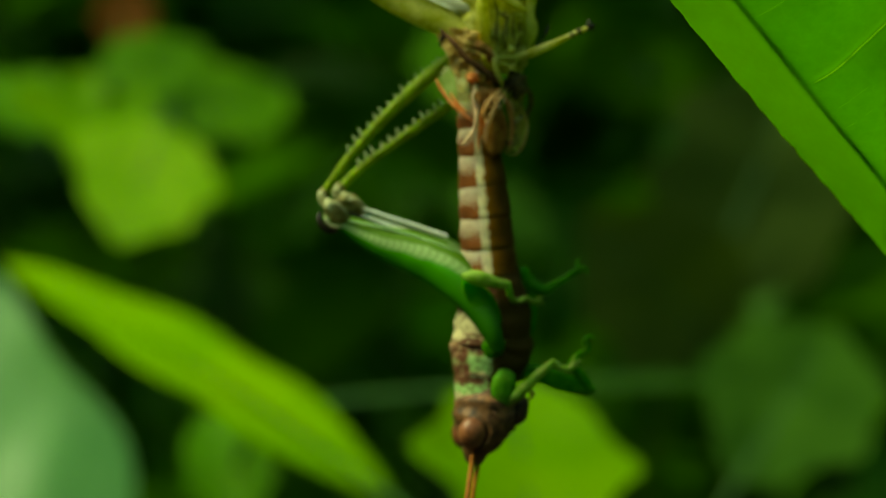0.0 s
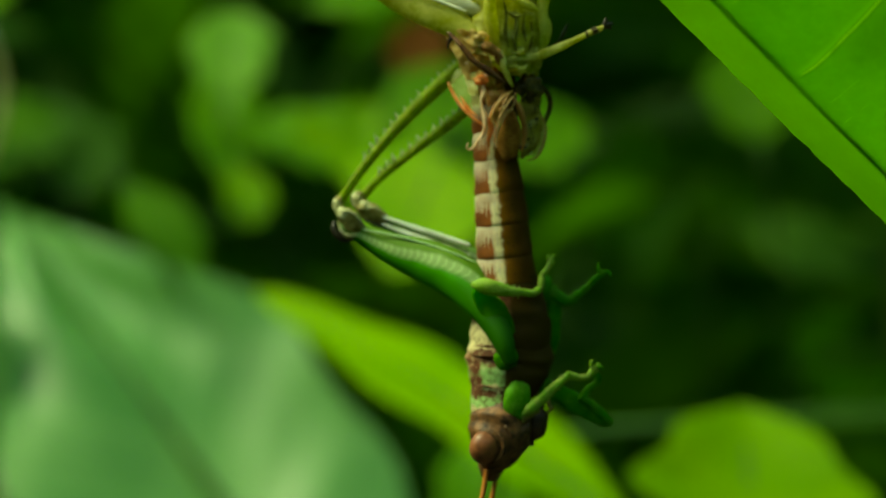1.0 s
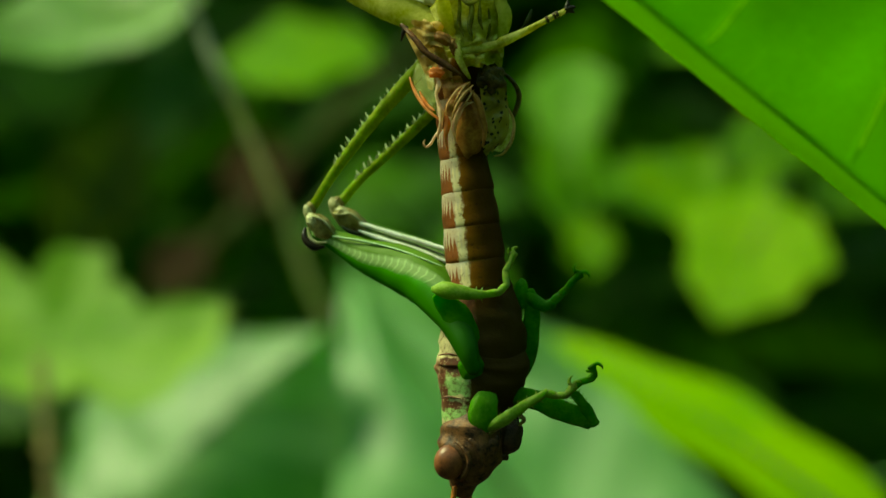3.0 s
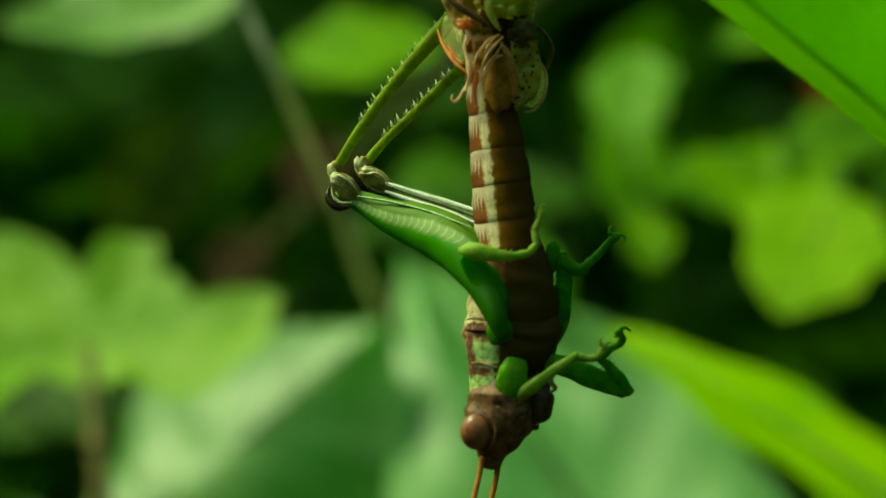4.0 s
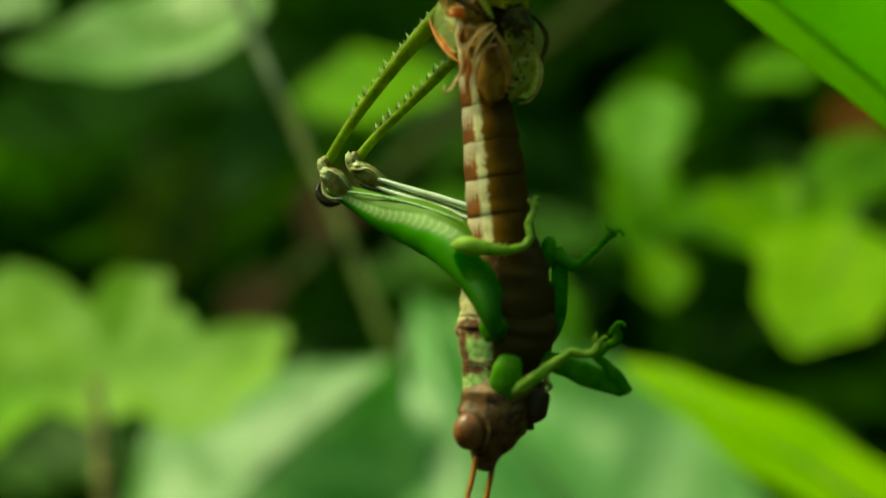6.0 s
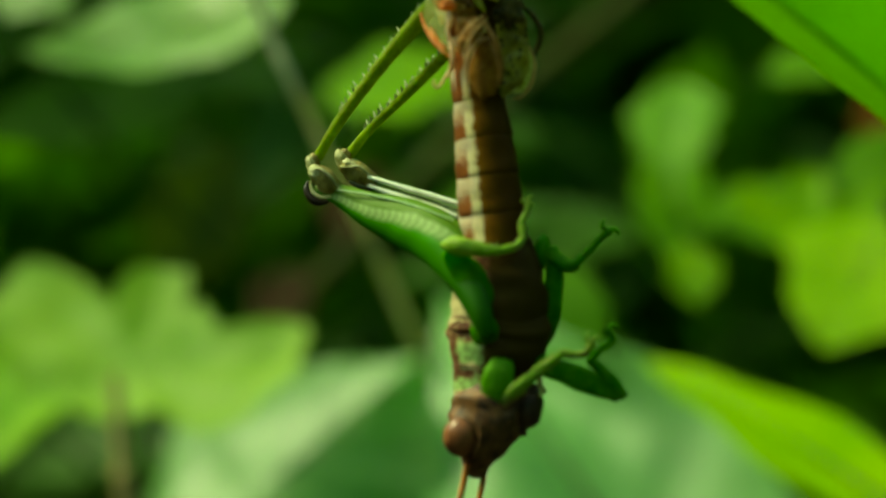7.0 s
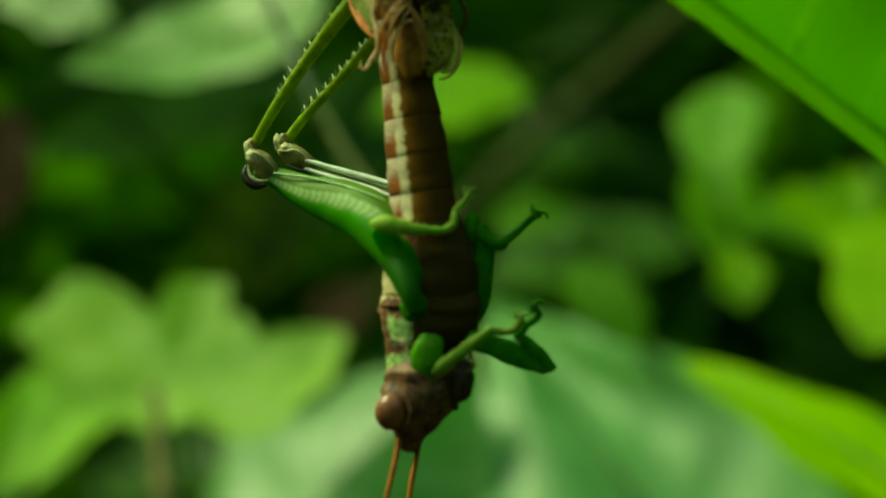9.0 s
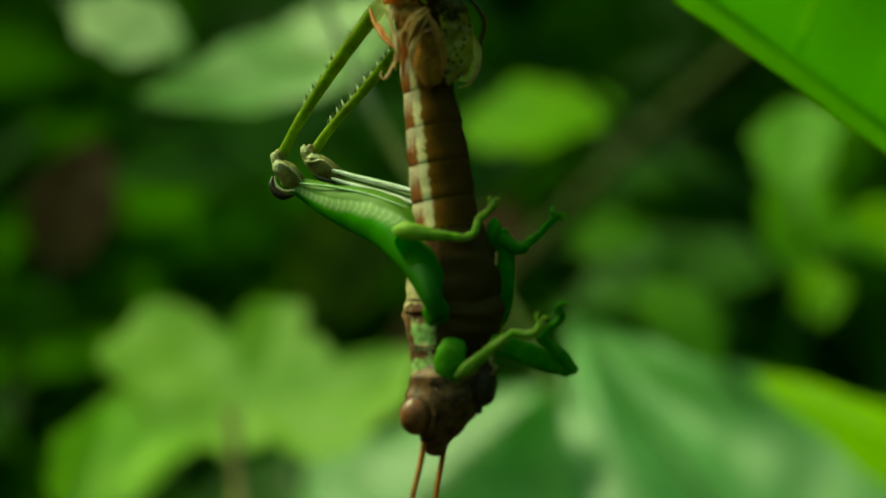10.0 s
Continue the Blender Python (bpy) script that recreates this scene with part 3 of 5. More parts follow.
    far = make("hind_thigh", tube([(-9.09, 7.6, 5.66), (-7.6, 7.3, 4.33), (-5.26, 6.6, 3.45), (-2.56, 5.6, 2.43), (0.12, 4.6, 0.81), (1.81, 3.6, -1.87), (2.15, 2.6, -4.51)],
                                  [0.45, 0.6, 0.74, 0.82, 0.9, 0.9, 0.6], [0.5, 0.65, 0.8, 0.95, 1.0, 0.9, 0.6], sides=28, lumps=0.03, seed=4), FEMUR_FAR, root, "pale green hind thigh with white ribs")
    # white keels along the thighs
    make("keel", tube([(-9.84, 3.9, 3.85), (-7.52, 2.75, 3.45), (-4.86, 1.2, 2.75), (-2.25, -0.7, 1.75)], [0.07, 0.09, 0.08, 0.04], sides=8), SCUTE_GREEN, near, "pale keel")
    make("keel", tube([(-7.89, 6, 4.76), (-6.03, 5.4, 4.16), (-3.72, 4.6, 3.45), (-1.81, 3.8, 2.86)], [0.13, 0.17, 0.19, 0.16], sides=8, lumps=0.2), KEEL_WHITE, far, "white keel")
    # dark tube between the keels stands in for shade in the furrow
    make("keel", tube([(-7.58, 5.9, 4.45), (-5.83, 5.3, 3.81), (-3.72, 4.5, 3.11), (-1.81, 3.7, 2.4)], [0.03, 0.05, 0.06, 0.05], sides=8), SPINE_DARK, far, "dark strip for the furrow's shade")
    make("keel", tube([(-7.96, 5.9, 4.2), (-6.22, 5.2, 3.58), (-3.72, 4.4, 2.8), (-1.81, 3.6, 2.0)], [0.12, 0.17, 0.16, 0.13], sides=8, lumps=0.2), KEEL_WHITE, far, "white keel")
    # knees
    make("knee", join(blob((-11.23, 4.5, 4.95), (0.46, 0.5, 0.6), -35, 0.25, 1), blob((-11.57, 5.2, 5.43), (0.34, 0.4, 0.7), -20, 0.25, 4)), KNEE_CREAM, near, "cream knee lobe")
    make("knee_side", blob((-10.7, 4.6, 4.53), (1.2, 0.6, 0.7), 42, 0.18, 2), KNEE_BROWN, near, "olive-brown knee flank")
    make("knee_crescent", tube([(-11.83, 5, 4.42), (-11.9, 4.9, 3.88), (-11.63, 4.8, 3.38), (-11.13, 4.7, 3.07), (-10.47, 4.6, 3.11)], [0.1, 0.22, 0.28, 0.26, 0.1], sides=14), KNEE_BLACK, near, "black crescent under the knee")
    make("knee_rim", tube([(-11.62, 4.5, 4.41), (-11.46, 4.4, 3.76), (-11, 4.3, 3.41), (-10.3, 4.2, 3.41)], [0.07, 0.12, 0.12, 0.07], sides=8, lumps=0.2), KNEE_CREAM, near)
    make("knee_rim", tube([(-11.38, 4.3, 5.32), (-10.9, 3.9, 5.16), (-10.29, 3.9, 4.7), (-9.76, 4, 4.01)], [0.07, 0.12, 0.11, 0.07], sides=8, lumps=0.4), KNEE_CREAM, near)
    make("knee_rim", tube([(-9.83, 6.2, 5.46), (-9.28, 6, 5.38), (-8.58, 5.9, 5.45), (-7.89, 5.9, 4.91)], [0.06, 0.1, 0.1, 0.06], sides=8, lumps=0.4), KNEE_CREAM, far)
    make("knee_rim", tube([(-9.13, 6, 4.49), (-8.51, 5.9, 4.14), (-7.73, 5.8, 3.98)], [0.1, 0.17, 0.1], sides=8, lumps=0.3), SPINE_DARK, far)
    make("knee", join(blob((-9.7, 6.9, 5.87), (0.4, 0.5, 0.8), -25, 0.25, 8), blob((-9.14, 6.5, 5.55), (0.6, 0.5, 0.36), 35, 0.3, 9)), KNEE_CREAM, far, "cream knee lobe")
    make("knee_side", blob((-8.64, 6.6, 5.01), (1.35, 0.6, 0.72), 32, 0.2, 10), KNEE_BROWN, far, "olive-brown knee flank")

    # shins with two rows of spines
    a = [(-11.2, 5.6, 6.06), (-9.88, 5.2, 8.2), (-7.94, 4.6, 10.78), (-6.01, 3.8, 13.1), (-4.1, 2.8, 15.15), (-2.9, 1.6, 16.47)]
    shin = make("hind_shin", tube(a, [0.34, 0.36, 0.42, 0.5, 0.56, 0.5], sides=14, lumps=0.08), SHIN, root, "yellow-green spiny hind shin")
    b = [(-9.36, 7.4, 6.2), (-7.98, 6.8, 7.81), (-5.84, 5.6, 9.76), (-3.72, 4, 11.7), (-2.13, 2.6, 13.23)]
    shin_far = make("hind_shin", tube(b, [0.36, 0.32, 0.34, 0.38, 0.36], sides=14), SHIN, root, "yellow-green spiny hind shin")
    for limb, path, skin, count, first in ((shin, a, SPINE_PALE, 15, 0.25), (shin_far, b, SPINE_PALE, 12, 0.25)):
        line = smooth_path(path, 20)
        for i in range(count):
            for side in (0, 1):
                k = min(len(line) - 2, int((first + (0.95 - first) * (i + side * 0.45) / count) * len(line)))
                p = line[k]
                d = line[k + 1] - line[k]
                d /= np.linalg.norm(d)
                out = np.array((-d[2], -0.25 + 0.9 * side, d[0])) * (0.33 + 0.1 * side)
                if out[2] < 0:
                    out = np.array((-out[0], out[1], -out[2]))
                out2 = out * (1.9 + 0.5 * (i % 3) / 2) + d * 0.22
                make("spine", spike(tuple(p + out * 0.8), tuple(p + out2 * 0.9), 0.15), skin, limb)
    # knee ends of the shins
    make("shin_head", blob((-11.42, 5.4, 5.82), (0.3, 0.35, 0.5), -20, 0.2, 1), KNEE_BROWN, shin)
    make("shin_head", blob((-9.47, 7.1, 6.27), (0.34, 0.35, 0.45), -25, 0.2, 2), KNEE_BROWN, shin_far)

    # shoulder joints of the hind pair
    make("hip", blob((-0.33, -2.6, -5.11), (0.9, 0.7, 1.0), 20, 0.1, 3), LEG_GREEN, root)

    legs = {}

    def limb(key, name, label, thigh, thigh_w, shank, shank_w, foot, foot_w, claws, skin=LEG_GREEN, shank_skin=LEG_GREEN, foot_skin=LEG_PALE):
        """One walking leg: thigh from the hip, shank from the knee, jointed foot with claws."""
        upper = make(name, tube(thigh, thigh_w, [w * 0.5 for w in thigh_w], sides=20, lumps=0.16, seed=len(legs), square=0.8), skin, root, label)
        # short teeth along the shank's hinder edge
        line = smooth_path(shank, 8)
        teeth = []
        for i in range(9, len(line) - 2, 3):
            p, d = line[i], line[i + 1] - line[i - 1]
            d /= np.linalg.norm(d)
            out = np.array((-d[2], 0.0, d[0])) * (1 if d[0] > 0 else -1)
            for side in (-1, 1):
                teeth.append(spike(tuple(p + out * side * 0.2), tuple(p + out * side * 0.52 + d * 0.14), 0.09))
        lower = make("shank", join(tube(shank, shank_w, [w * 0.75 for w in shank_w], sides=12, lumps=0.3, seed=2), *teeth), shank_skin, upper)
        toes = []
        for p, q in zip(foot[:-1], foot[1:]):
            m = tuple((x + y) / 2 for x, y in zip(p, q))
            i = len(toes)
            end = 1.2 if q is foot[-1] else 0.82
            toes.append(tube([p, m, q], [foot_w * 0.8, foot_w * (0.98 - 0.05 * i), foot_w * end], [foot_w * 0.7, foot_w * 0.75, foot_w * 0.7], sides=10, steps=3, lumps=0.22, seed=i))
        for c in claws:
            p, d = np.asarray(foot[-1]), np.asarray(c) - np.asarray(foot[-1])
            bow = np.array((-d[2], 0.0, d[0])) * 0.4
            toes.append(tube([tuple(q) for q in (p, p + d * 0.5 + bow, p + d * 1.0 + bow * 0.5, p + d * 1.15 - bow * 0.4)], [foot_w * k for k in (0.6, 0.45, 0.3, 0.06)], sides=7, steps=4))
        sole = make("foot", join(*toes), foot_skin, upper, "yellow-green jointed foot with claws")
        hip, knee, ankle = Vector(thigh[0]), Vector(shank[0]), Vector(foot[0])
        for o, p in ((upper, hip), (lower, knee), (sole, ankle)):
            o.data.transform(Matrix.Translation(-p * MM))
            o.location = (p if o is upper else p - hip) * MM
        legs[key] = (upper, lower, sole, hip, knee - hip, ankle - hip)

    limb("mid_near", "middle_leg", "green middle leg crossed over the abdomen",
         [(-0.07, -2.5, -5.41), (-0.39, -2.45, -3.94), (-0.87, -2.4, -2.47), (-1.68, -2.2, -1.22), (-2.64, -2.45, -0.18)], [0.5, 0.8, 0.98, 0.9, 0.45],
         [(-2.95, -2.35, 0.16), (-2.0, -2.95, 0.12), (-0.45, -3.1, -0.11), (0.73, -2.9, -0.18)], [0.2, 0.6, 0.42, 0.25],
         [(0.58, -2.9, -0.18), (1.55, -2.7, 0.04), (2.07, -2.4, 0.63), (1.9, -2.1, 1.51), (2.24, -1.8, 2.18), (2.4, -1.6, 2.77)], 0.29,
         [(2.62, -1.5, 3.18), (2.06, -1.7, 3.1)], skin=LEG_DEEP, shank_skin=LEG_PALE)
    limb("mid_far", "middle_leg", "dark green middle leg bent upwards",
         [(3.16, 0.6, -5.88), (3.6, 0.4, -4.45), (3.89, 0.2, -2.95), (4.03, 0, -1.31), (3.73, 0, -0.04)], [0.55, 0.75, 0.66, 0.55, 0.46],
         [(3.73, 0, -0.34), (4.25, -0.2, -0.78), (4.91, -0.4, -1.15), (5.42, -0.5, -0.93)], [0.48, 0.5, 0.42, 0.36],
         [(5.35, -0.5, -0.86), (5.94, -0.6, -0.41), (6.38, -0.7, 0.04), (6.89, -0.8, 0.63), (7.33, -0.9, 1.08)], 0.31,
         [(7.92, -0.9, 0.82), (7.11, -0.9, 1.67)], foot_skin=LEG_GREEN)
    limb("fore_near", "fore_leg", "green fore leg held out from the breast",
         [(0.66, -2.9, -7.08), (0.48, -3.1, -7.88), (0.36, -3.2, -8.8), (0.6, -3.25, -9.5)], [0.74, 0.96, 0.86, 0.34],
         [(0.62, -3.2, -9.42), (1.55, -3.55, -8.73), (3.01, -3.6, -7.63), (4.58, -3.6, -6.54)], [0.2, 0.42, 0.34, 0.27],
         [(4.44, -3.6, -6.61), (5.2, -3.6, -6.76), (5.9, -3.6, -6.68), (6.41, -3.6, -6.03)], 0.3,
         [(6.19, -3.6, -5.44), (6.77, -3.6, -5.73)], skin=LEG_FRESH, shank_skin=LEG_PALE)
    limb("fore_far", "fore_leg", "dark green fore leg bent back at the knee",
         [(2.27, -1.2, -7.08), (3.67, -1.4, -7.37), (5.5, -1.7, -8.02), (6.96, -1.9, -8.6), (7.91, -2, -9.11)], [0.6, 0.62, 0.72, 0.68, 0.45],
         [(8.14, -2, -9.11), (7.47, -2.1, -8.22), (6.79, -2.2, -7.48), (6.13, -2.3, -6.88)], [0.42, 0.42, 0.34, 0.28],
         [(6.2, -2.3, -6.88), (6.78, -2.4, -6.29), (7.36, -2.5, -5.99), (7.58, -2.5, -5.55), (7.29, -2.5, -5.11)], 0.3,
         [(7, -2.5, -5.41), (7.94, -2.6, -5.03)], foot_skin=LEG_GREEN)
    make("shoulder", blob((0.67, -2.4, -7.32), (0.85, 0.6, 0.75), 8, 0.2, 6), LEG_GREEN, root)
    make("shoulder", blob((2.77, -0.6, -7.4), (0.7, 0.7, 0.6), 0, 0.12, 7), LEG_GREEN, root)
    make("shoulder", blob((3.07, 0.2, -5.01), (0.6, 0.8, 1.2), -10, 0.12, 8), LEG_GREEN, root)
    make("shoulder", blob((3.18, 0.2, -0.34), (0.55, 0.6, 1.2), 10, 0.12, 9), LEG_GREEN, root)

    # wing buds hanging crumpled off the back
    make("wing_bud", blob((-0.4, -1.5, 11.2), (1.0, 0.55, 1.95), -3, 0.14, 3), WING, root, "smooth brown wing bud")
    make("wing_edge", tube([(-0.12, -1.9, 13.03), (-0.75, -2.2, 12.75), (-1.25, -2.35, 12.0), (-1.44, -2.25, 11.1), (-1.36, -2.05, 10.2)], [0.04, 0.15, 0.22, 0.15, 0.04], sides=9, lumps=0.2), THREAD, root, "cream rim of the wing bud")
    return root, legs


HOPPER, LEGS = grasshopper()


# ---- the shed skin ----
def shed_skin():
    root = new("shed_skin")
    root.matrix_world = pose(0.00323, 0.00648, -0.00166, 3.156, 0.925, 22.679)
    tagged(root, "yellow-green translucent shed skin still clinging to the abdomen tip", "insect skin")
    make("husk", tube([(-0.09, 0.2, 27.03), (-0.28, 0.2, 24.28), (-0.6, 0.01, 21.91), (-0.45, -0.12, 19.95), (-0.14, -0.26, 18.3), (-0.29, -0.26, 16.89)],
                      [1.6, 2.6, 2.7, 2.6, 2.2, 1.9], [1.6, 2.2, 2.3, 2.2, 2.1, 1.9], sides=26, lumps=0.35, seed=1), SKIN_YELLOW, root, "crumpled yellow-green husk")
    make("husk_flap", tube([(1.16, -1.15, 21.04), (1.38, -1.39, 19.08), (1.32, -1.3, 17.14), (1.13, -0.99, 15.53)], [0.9, 0.85, 0.8, 0.75], [0.5, 0.6, 0.6, 0.4], sides=16, lumps=0.3, seed=6), SKIN_YELLOW, root, "yellow-green flap of the husk")
    make("husk_leg", tube([(-10.86, 3.6, 22.76), (-8.94, 2.92, 21.69), (-6.96, 2.15, 20.77), (-4.91, 0.96, 19.75), (-2.43, -0.47, 18.1)], [0.4, 0.95, 1.25, 1.3, 0.7], [0.3, 0.6, 0.8, 0.9, 0.7], sides=24, lumps=0.05, seed=2), HUSK_SMOOTH, root, "yellow empty hind leg")
    make("husk_leg", tube([(-10.63, 3.38, 23.54), (-8.57, 2.6, 22.69), (-6.6, 1.72, 22), (-4.47, 0.73, 21.23), (-2.05, -0.49, 20.13)], [0.3, 0.7, 0.85, 0.9, 0.6], [0.3, 0.5, 0.7, 0.8, 0.6], sides=20, lumps=0.06, seed=3), SKIN_WHITE, root, "white upper face of the empty leg")
    make("husk_leg_rim", tube([(-10.43, 2.56, 23.06), (-8.04, 1.44, 21.8), (-5.75, 0.34, 20.94), (-3.46, -0.47, 20.03)], [0.06, 0.1, 0.12, 0.06], sides=10, lumps=0.2), KEEL_WHITE, root, "white ridge of the empty leg")
    make("husk_knee", blob((-10.86, 3.49, 22.44), (0.9, 0.6, 0.5), 30, 0.2, 3), SKIN_DARK, root)
    # empty walking legs
    make("husk_leg", tube([(-2.38, -1.59, 16.23), (-0.49, -2.15, 16.56), (1.41, -2.51, 16.9), (1.94, -2.65, 17.13), (3.5, -2.88, 17.83), (4.83, -3.09, 18.52)], [0.25, 0.33, 0.3, 0.36, 0.27, 0.2], sides=10, lumps=0.1), SKIN_YELLOW, root, "yellow empty walking leg")
    toe = [(4.83, -3.09, 18.52), (5.35, -3.14, 18.8), (5.85, -3.17, 19.02), (6.25, -3.2, 19.24)]
    foot = make("husk_foot", tube(toe, [0.2, 0.2, 0.19, 0.16], sides=10, lumps=0.25, seed=3), SKIN_YELLOW, root, "pale empty foot")
    for p in ((4.95, -3.1, 18.58), (5.4, -3.15, 18.83), (5.62, -3.16, 18.93)):
        make("band", blob(p, (0.17, 0.24, 0.25), -25, 0.25, int(p[0] * 10)), SKIN_DARK, foot, "dark band")
    for tip in ((6.3, -3.2, 19.85), (6.85, -3.25, 19.42), (6.78, -3.2, 19.05), (6.2, -3.3, 19.0)):
        make("claw", tube([toe[-1], tuple((p + q) / 2 + 0.04 for p, q in zip(toe[-1], tip)), tip], [0.2, 0.17, 0.06], sides=8, lumps=0.3), KNEE_BLACK, foot, "black claw")
    make("husk_spur", tube([(-4.7, -1.3, 18.2), (-4.9, -1.25, 17.75), (-5.02, -1.2, 17.25)], [0.2, 0.14, 0.04], sides=8), KNEE_BLACK, root, "black spur")
    make("husk_leg", tube([(-1.56, -1.95, 17.84), (-1.99, -2.31, 18.97), (-2.25, -2.48, 20.18), (-2.18, -2.47, 22.42)], [0.3, 0.5, 0.48, 0.4], sides=14, lumps=0.12), HUSK_SMOOTH, root, "yellow empty walking leg")
    make("husk_leg", tube([(-1.01, -2.47, 21.66), (-0.26, -2.74, 20.88), (0.74, -2.83, 20.42), (1.21, -2.77, 20.2)], [0.26, 0.32, 0.3, 0.16], sides=12, lumps=0.15), HUSK_SMOOTH, root)
    make("husk_leg", tube([(1.8, -1.84, 17.11), (2.08, -2.05, 18.88), (1.76, -2.11, 20.19), (2.21, -2.14, 22.51)], [0.34, 0.5, 0.46, 0.42], sides=14, lumps=0.15), HUSK_SMOOTH, root)
    for i, (p, q) in enumerate((((-2.67, -2.15, 18.12), (0.5, 0.4, 0.42)), ((-2.15, -2.4, 17.34), (0.7, 0.4, 0.4)), ((-3.12, -2.02, 17.27), (0.4, 0.35, 0.5)), ((-1.44, -2.37, 16.81), (0.6, 0.35, 0.3)))):
        make("husk_fold", blob(p, q, 25 * i, 0.4, i + 3), SKIN_BROWN if i % 2 else LINING, root, "tan crumpled fold of the split skin")
    make("husk_spur", tube([(2.95, -1.13, 17.7), (3.4, -1.16, 18.2), (3.75, -1.19, 18.75), (4.0, -1.2, 19.4)], [0.05, 0.08, 0.17, 0.08], sides=8), SPINE_DARK, root)
    # thin olive tubes that paint the irregular shadows on the husk
    for i, path in enumerate(([(-1.24, -2.46, 20.89), (-1.03, -2.68, 19.72), (-1.1, -2.69, 18.48), (-0.78, -2.62, 17.49)], [(-0.39, -2.53, 20.2), (-0.17, -2.66, 19.19), (-0.39, -2.65, 18.18), (-0.14, -2.48, 17.12)],
                              [(0.39, -2.5, 19.98), (0.31, -2.6, 18.81), (0.55, -2.53, 17.97)], [(-0.94, -2.59, 20.03), (-0.33, -2.74, 19.72), (0.29, -2.69, 19.89)], [(0.96, -2.25, 19.39), (1.05, -2.27, 18.15), (0.82, -2.26, 17.3)])):
        make("husk_shade_line", tube(path, [0.05] + [0.13 + 0.04 * (i % 2)] * (len(path) - 2) + [0.04], sides=8, lumps=0.8, seed=i), HUSK_SHADE, root, "olive line painted as shade on the husk")
    # brown hems and membranes round the opening
    make("husk_hem", tube([(-5.02, -1.45, 18.38), (-4.22, -2.13, 17.49), (-3.4, -2.6, 16.46), (-2.18, -2.81, 15.61), (-1.02, -2.82, 14.85)], [0.13, 0.2, 0.22, 0.24, 0.1], sides=10, lumps=0.4), HEM, root, "dark brown hem of the split skin")
    make("husk_hem", sheet([(-5.06, -0.04, 18.65), (-4.37, -0.31, 17.15), (-3.45, -0.6, 15.19), (-2.98, -0.66, 13.25)], [(-3.09, -1.61, 19.01), (-2.43, -2.08, 17.43), (-1.65, -2.16, 15.5), (-1.37, -1.8, 13.2)], 0.08, 0.45, 4, 24, 12), LINING, root, "pale brown crumpled lining of the split skin")
    make("husk_hem", sheet([(-4.46, -1.29, 18.71), (-3.95, -1.74, 17.98), (-3.35, -2, 16.81)], [(-3.59, -1.97, 18.9), (-2.62, -2.46, 17.94), (-2.08, -2.52, 16.48)], 0.08, 0.6, 8), LINING, root, "tan lining of the split skin")
    make("husk_hem", tube([(-1.21, -2.38, 17.12), (-1.08, -2.6, 16.18), (-0.77, -2.64, 15.33), (-0.36, -2.48, 14.65)], [0.2, 0.26, 0.24, 0.1], sides=10, lumps=0.4, seed=9), SKIN_YELLOW, root)
    make("husk_flap", sheet([(-1.8, -1.92, 19), (-1.27, -2.18, 17.44), (-0.95, -2.11, 16.21), (-0.45, -1.86, 15.15)], [(2.1, -1.24, 19.88), (2.08, -1.46, 17.92), (2.01, -1.46, 16.36), (1.94, -1.46, 15.35)], 0.0, 1.0, 11, 22, 14), SKIN_YELLOW, root, "yellow-green flap of the husk")

    make("membrane", tube([(-4.41, 0.8, 14.89), (-4.11, 0.2, 14.02), (-3.59, -0.6, 13.06), (-2.92, -1.4, 12.25), (-2.34, -1.8, 11.78)], [0.06, 0.12, 0.13, 0.12, 0.05], sides=9, lumps=0.35), MEMBRANE, root, "orange membrane")
    make("membrane", tube([(-3.74, -0.6, 13.8), (-3.29, -1.1, 12.94), (-2.78, -1.6, 12.46)], [0.06, 0.14, 0.06], sides=9, lumps=0.35), MEMBRANE, root, "orange membrane")
    make("membrane", sheet([(-3.73, 0.2, 16.33), (-4.18, 0.6, 14.88), (-3.73, -0.2, 13.31), (-2.78, -1.3, 12.19)], [(-2.85, -1, 16.14), (-2.78, -1.6, 14.61), (-2.63, -1.8, 13.33), (-2.41, -1.9, 11.99)], 0.0, 0.4, 3), FILM, root, "thin olive membrane")
    make("membrane", tube([(-3.51, -0.7, 16.25), (-2.92, -1.2, 16.35), (-2.34, -1.7, 16), (-2.23, -2, 15.45), (-2.53, -2.2, 14.99)], [0.16, 0.22, 0.2, 0.16, 0.08], sides=9, lumps=0.4), THREAD, root)
    make("membrane_bead", blob((-2.67, -2.2, 15.03), (0.5, 0.4, 0.36), 0, 0.5, 4), MEMBRANE, root, "orange membrane bead")
    make("membrane", tube([(-2.56, -2.3, 14.62), (-2.45, -2.4, 14.09), (-2.64, -2.3, 13.59), (-2.49, -2.3, 12.92), (-2.31, -2.4, 12.25), (-2.38, -2.3, 11.3), (-2.6, -2.2, 10.65)], [0.1, 0.17, 0.1, 0.12, 0.2, 0.14, 0.06], sides=8, lumps=0.5), THREAD, root, "white torn thread of membrane")
    make("membrane", tube([(-2.34, -2.1, 11.1), (-2.71, -2.1, 10.73), (-3, -2, 10.22), (-3.3, -1.9, 9.96), (-3.52, -1.9, 10.15), (-3.45, -1.9, 10.44)], [0.12, 0.09, 0.11, 0.09, 0.07, 0.04], sides=7, lumps=0.3), THREAD, root)
    make("membrane", tube([(-2.34, -2, 11.25), (-2.56, -2, 10.81), (-2.49, -2, 10.44)], [0.08, 0.1, 0.04], sides=7, lumps=0.3), THREAD, root)
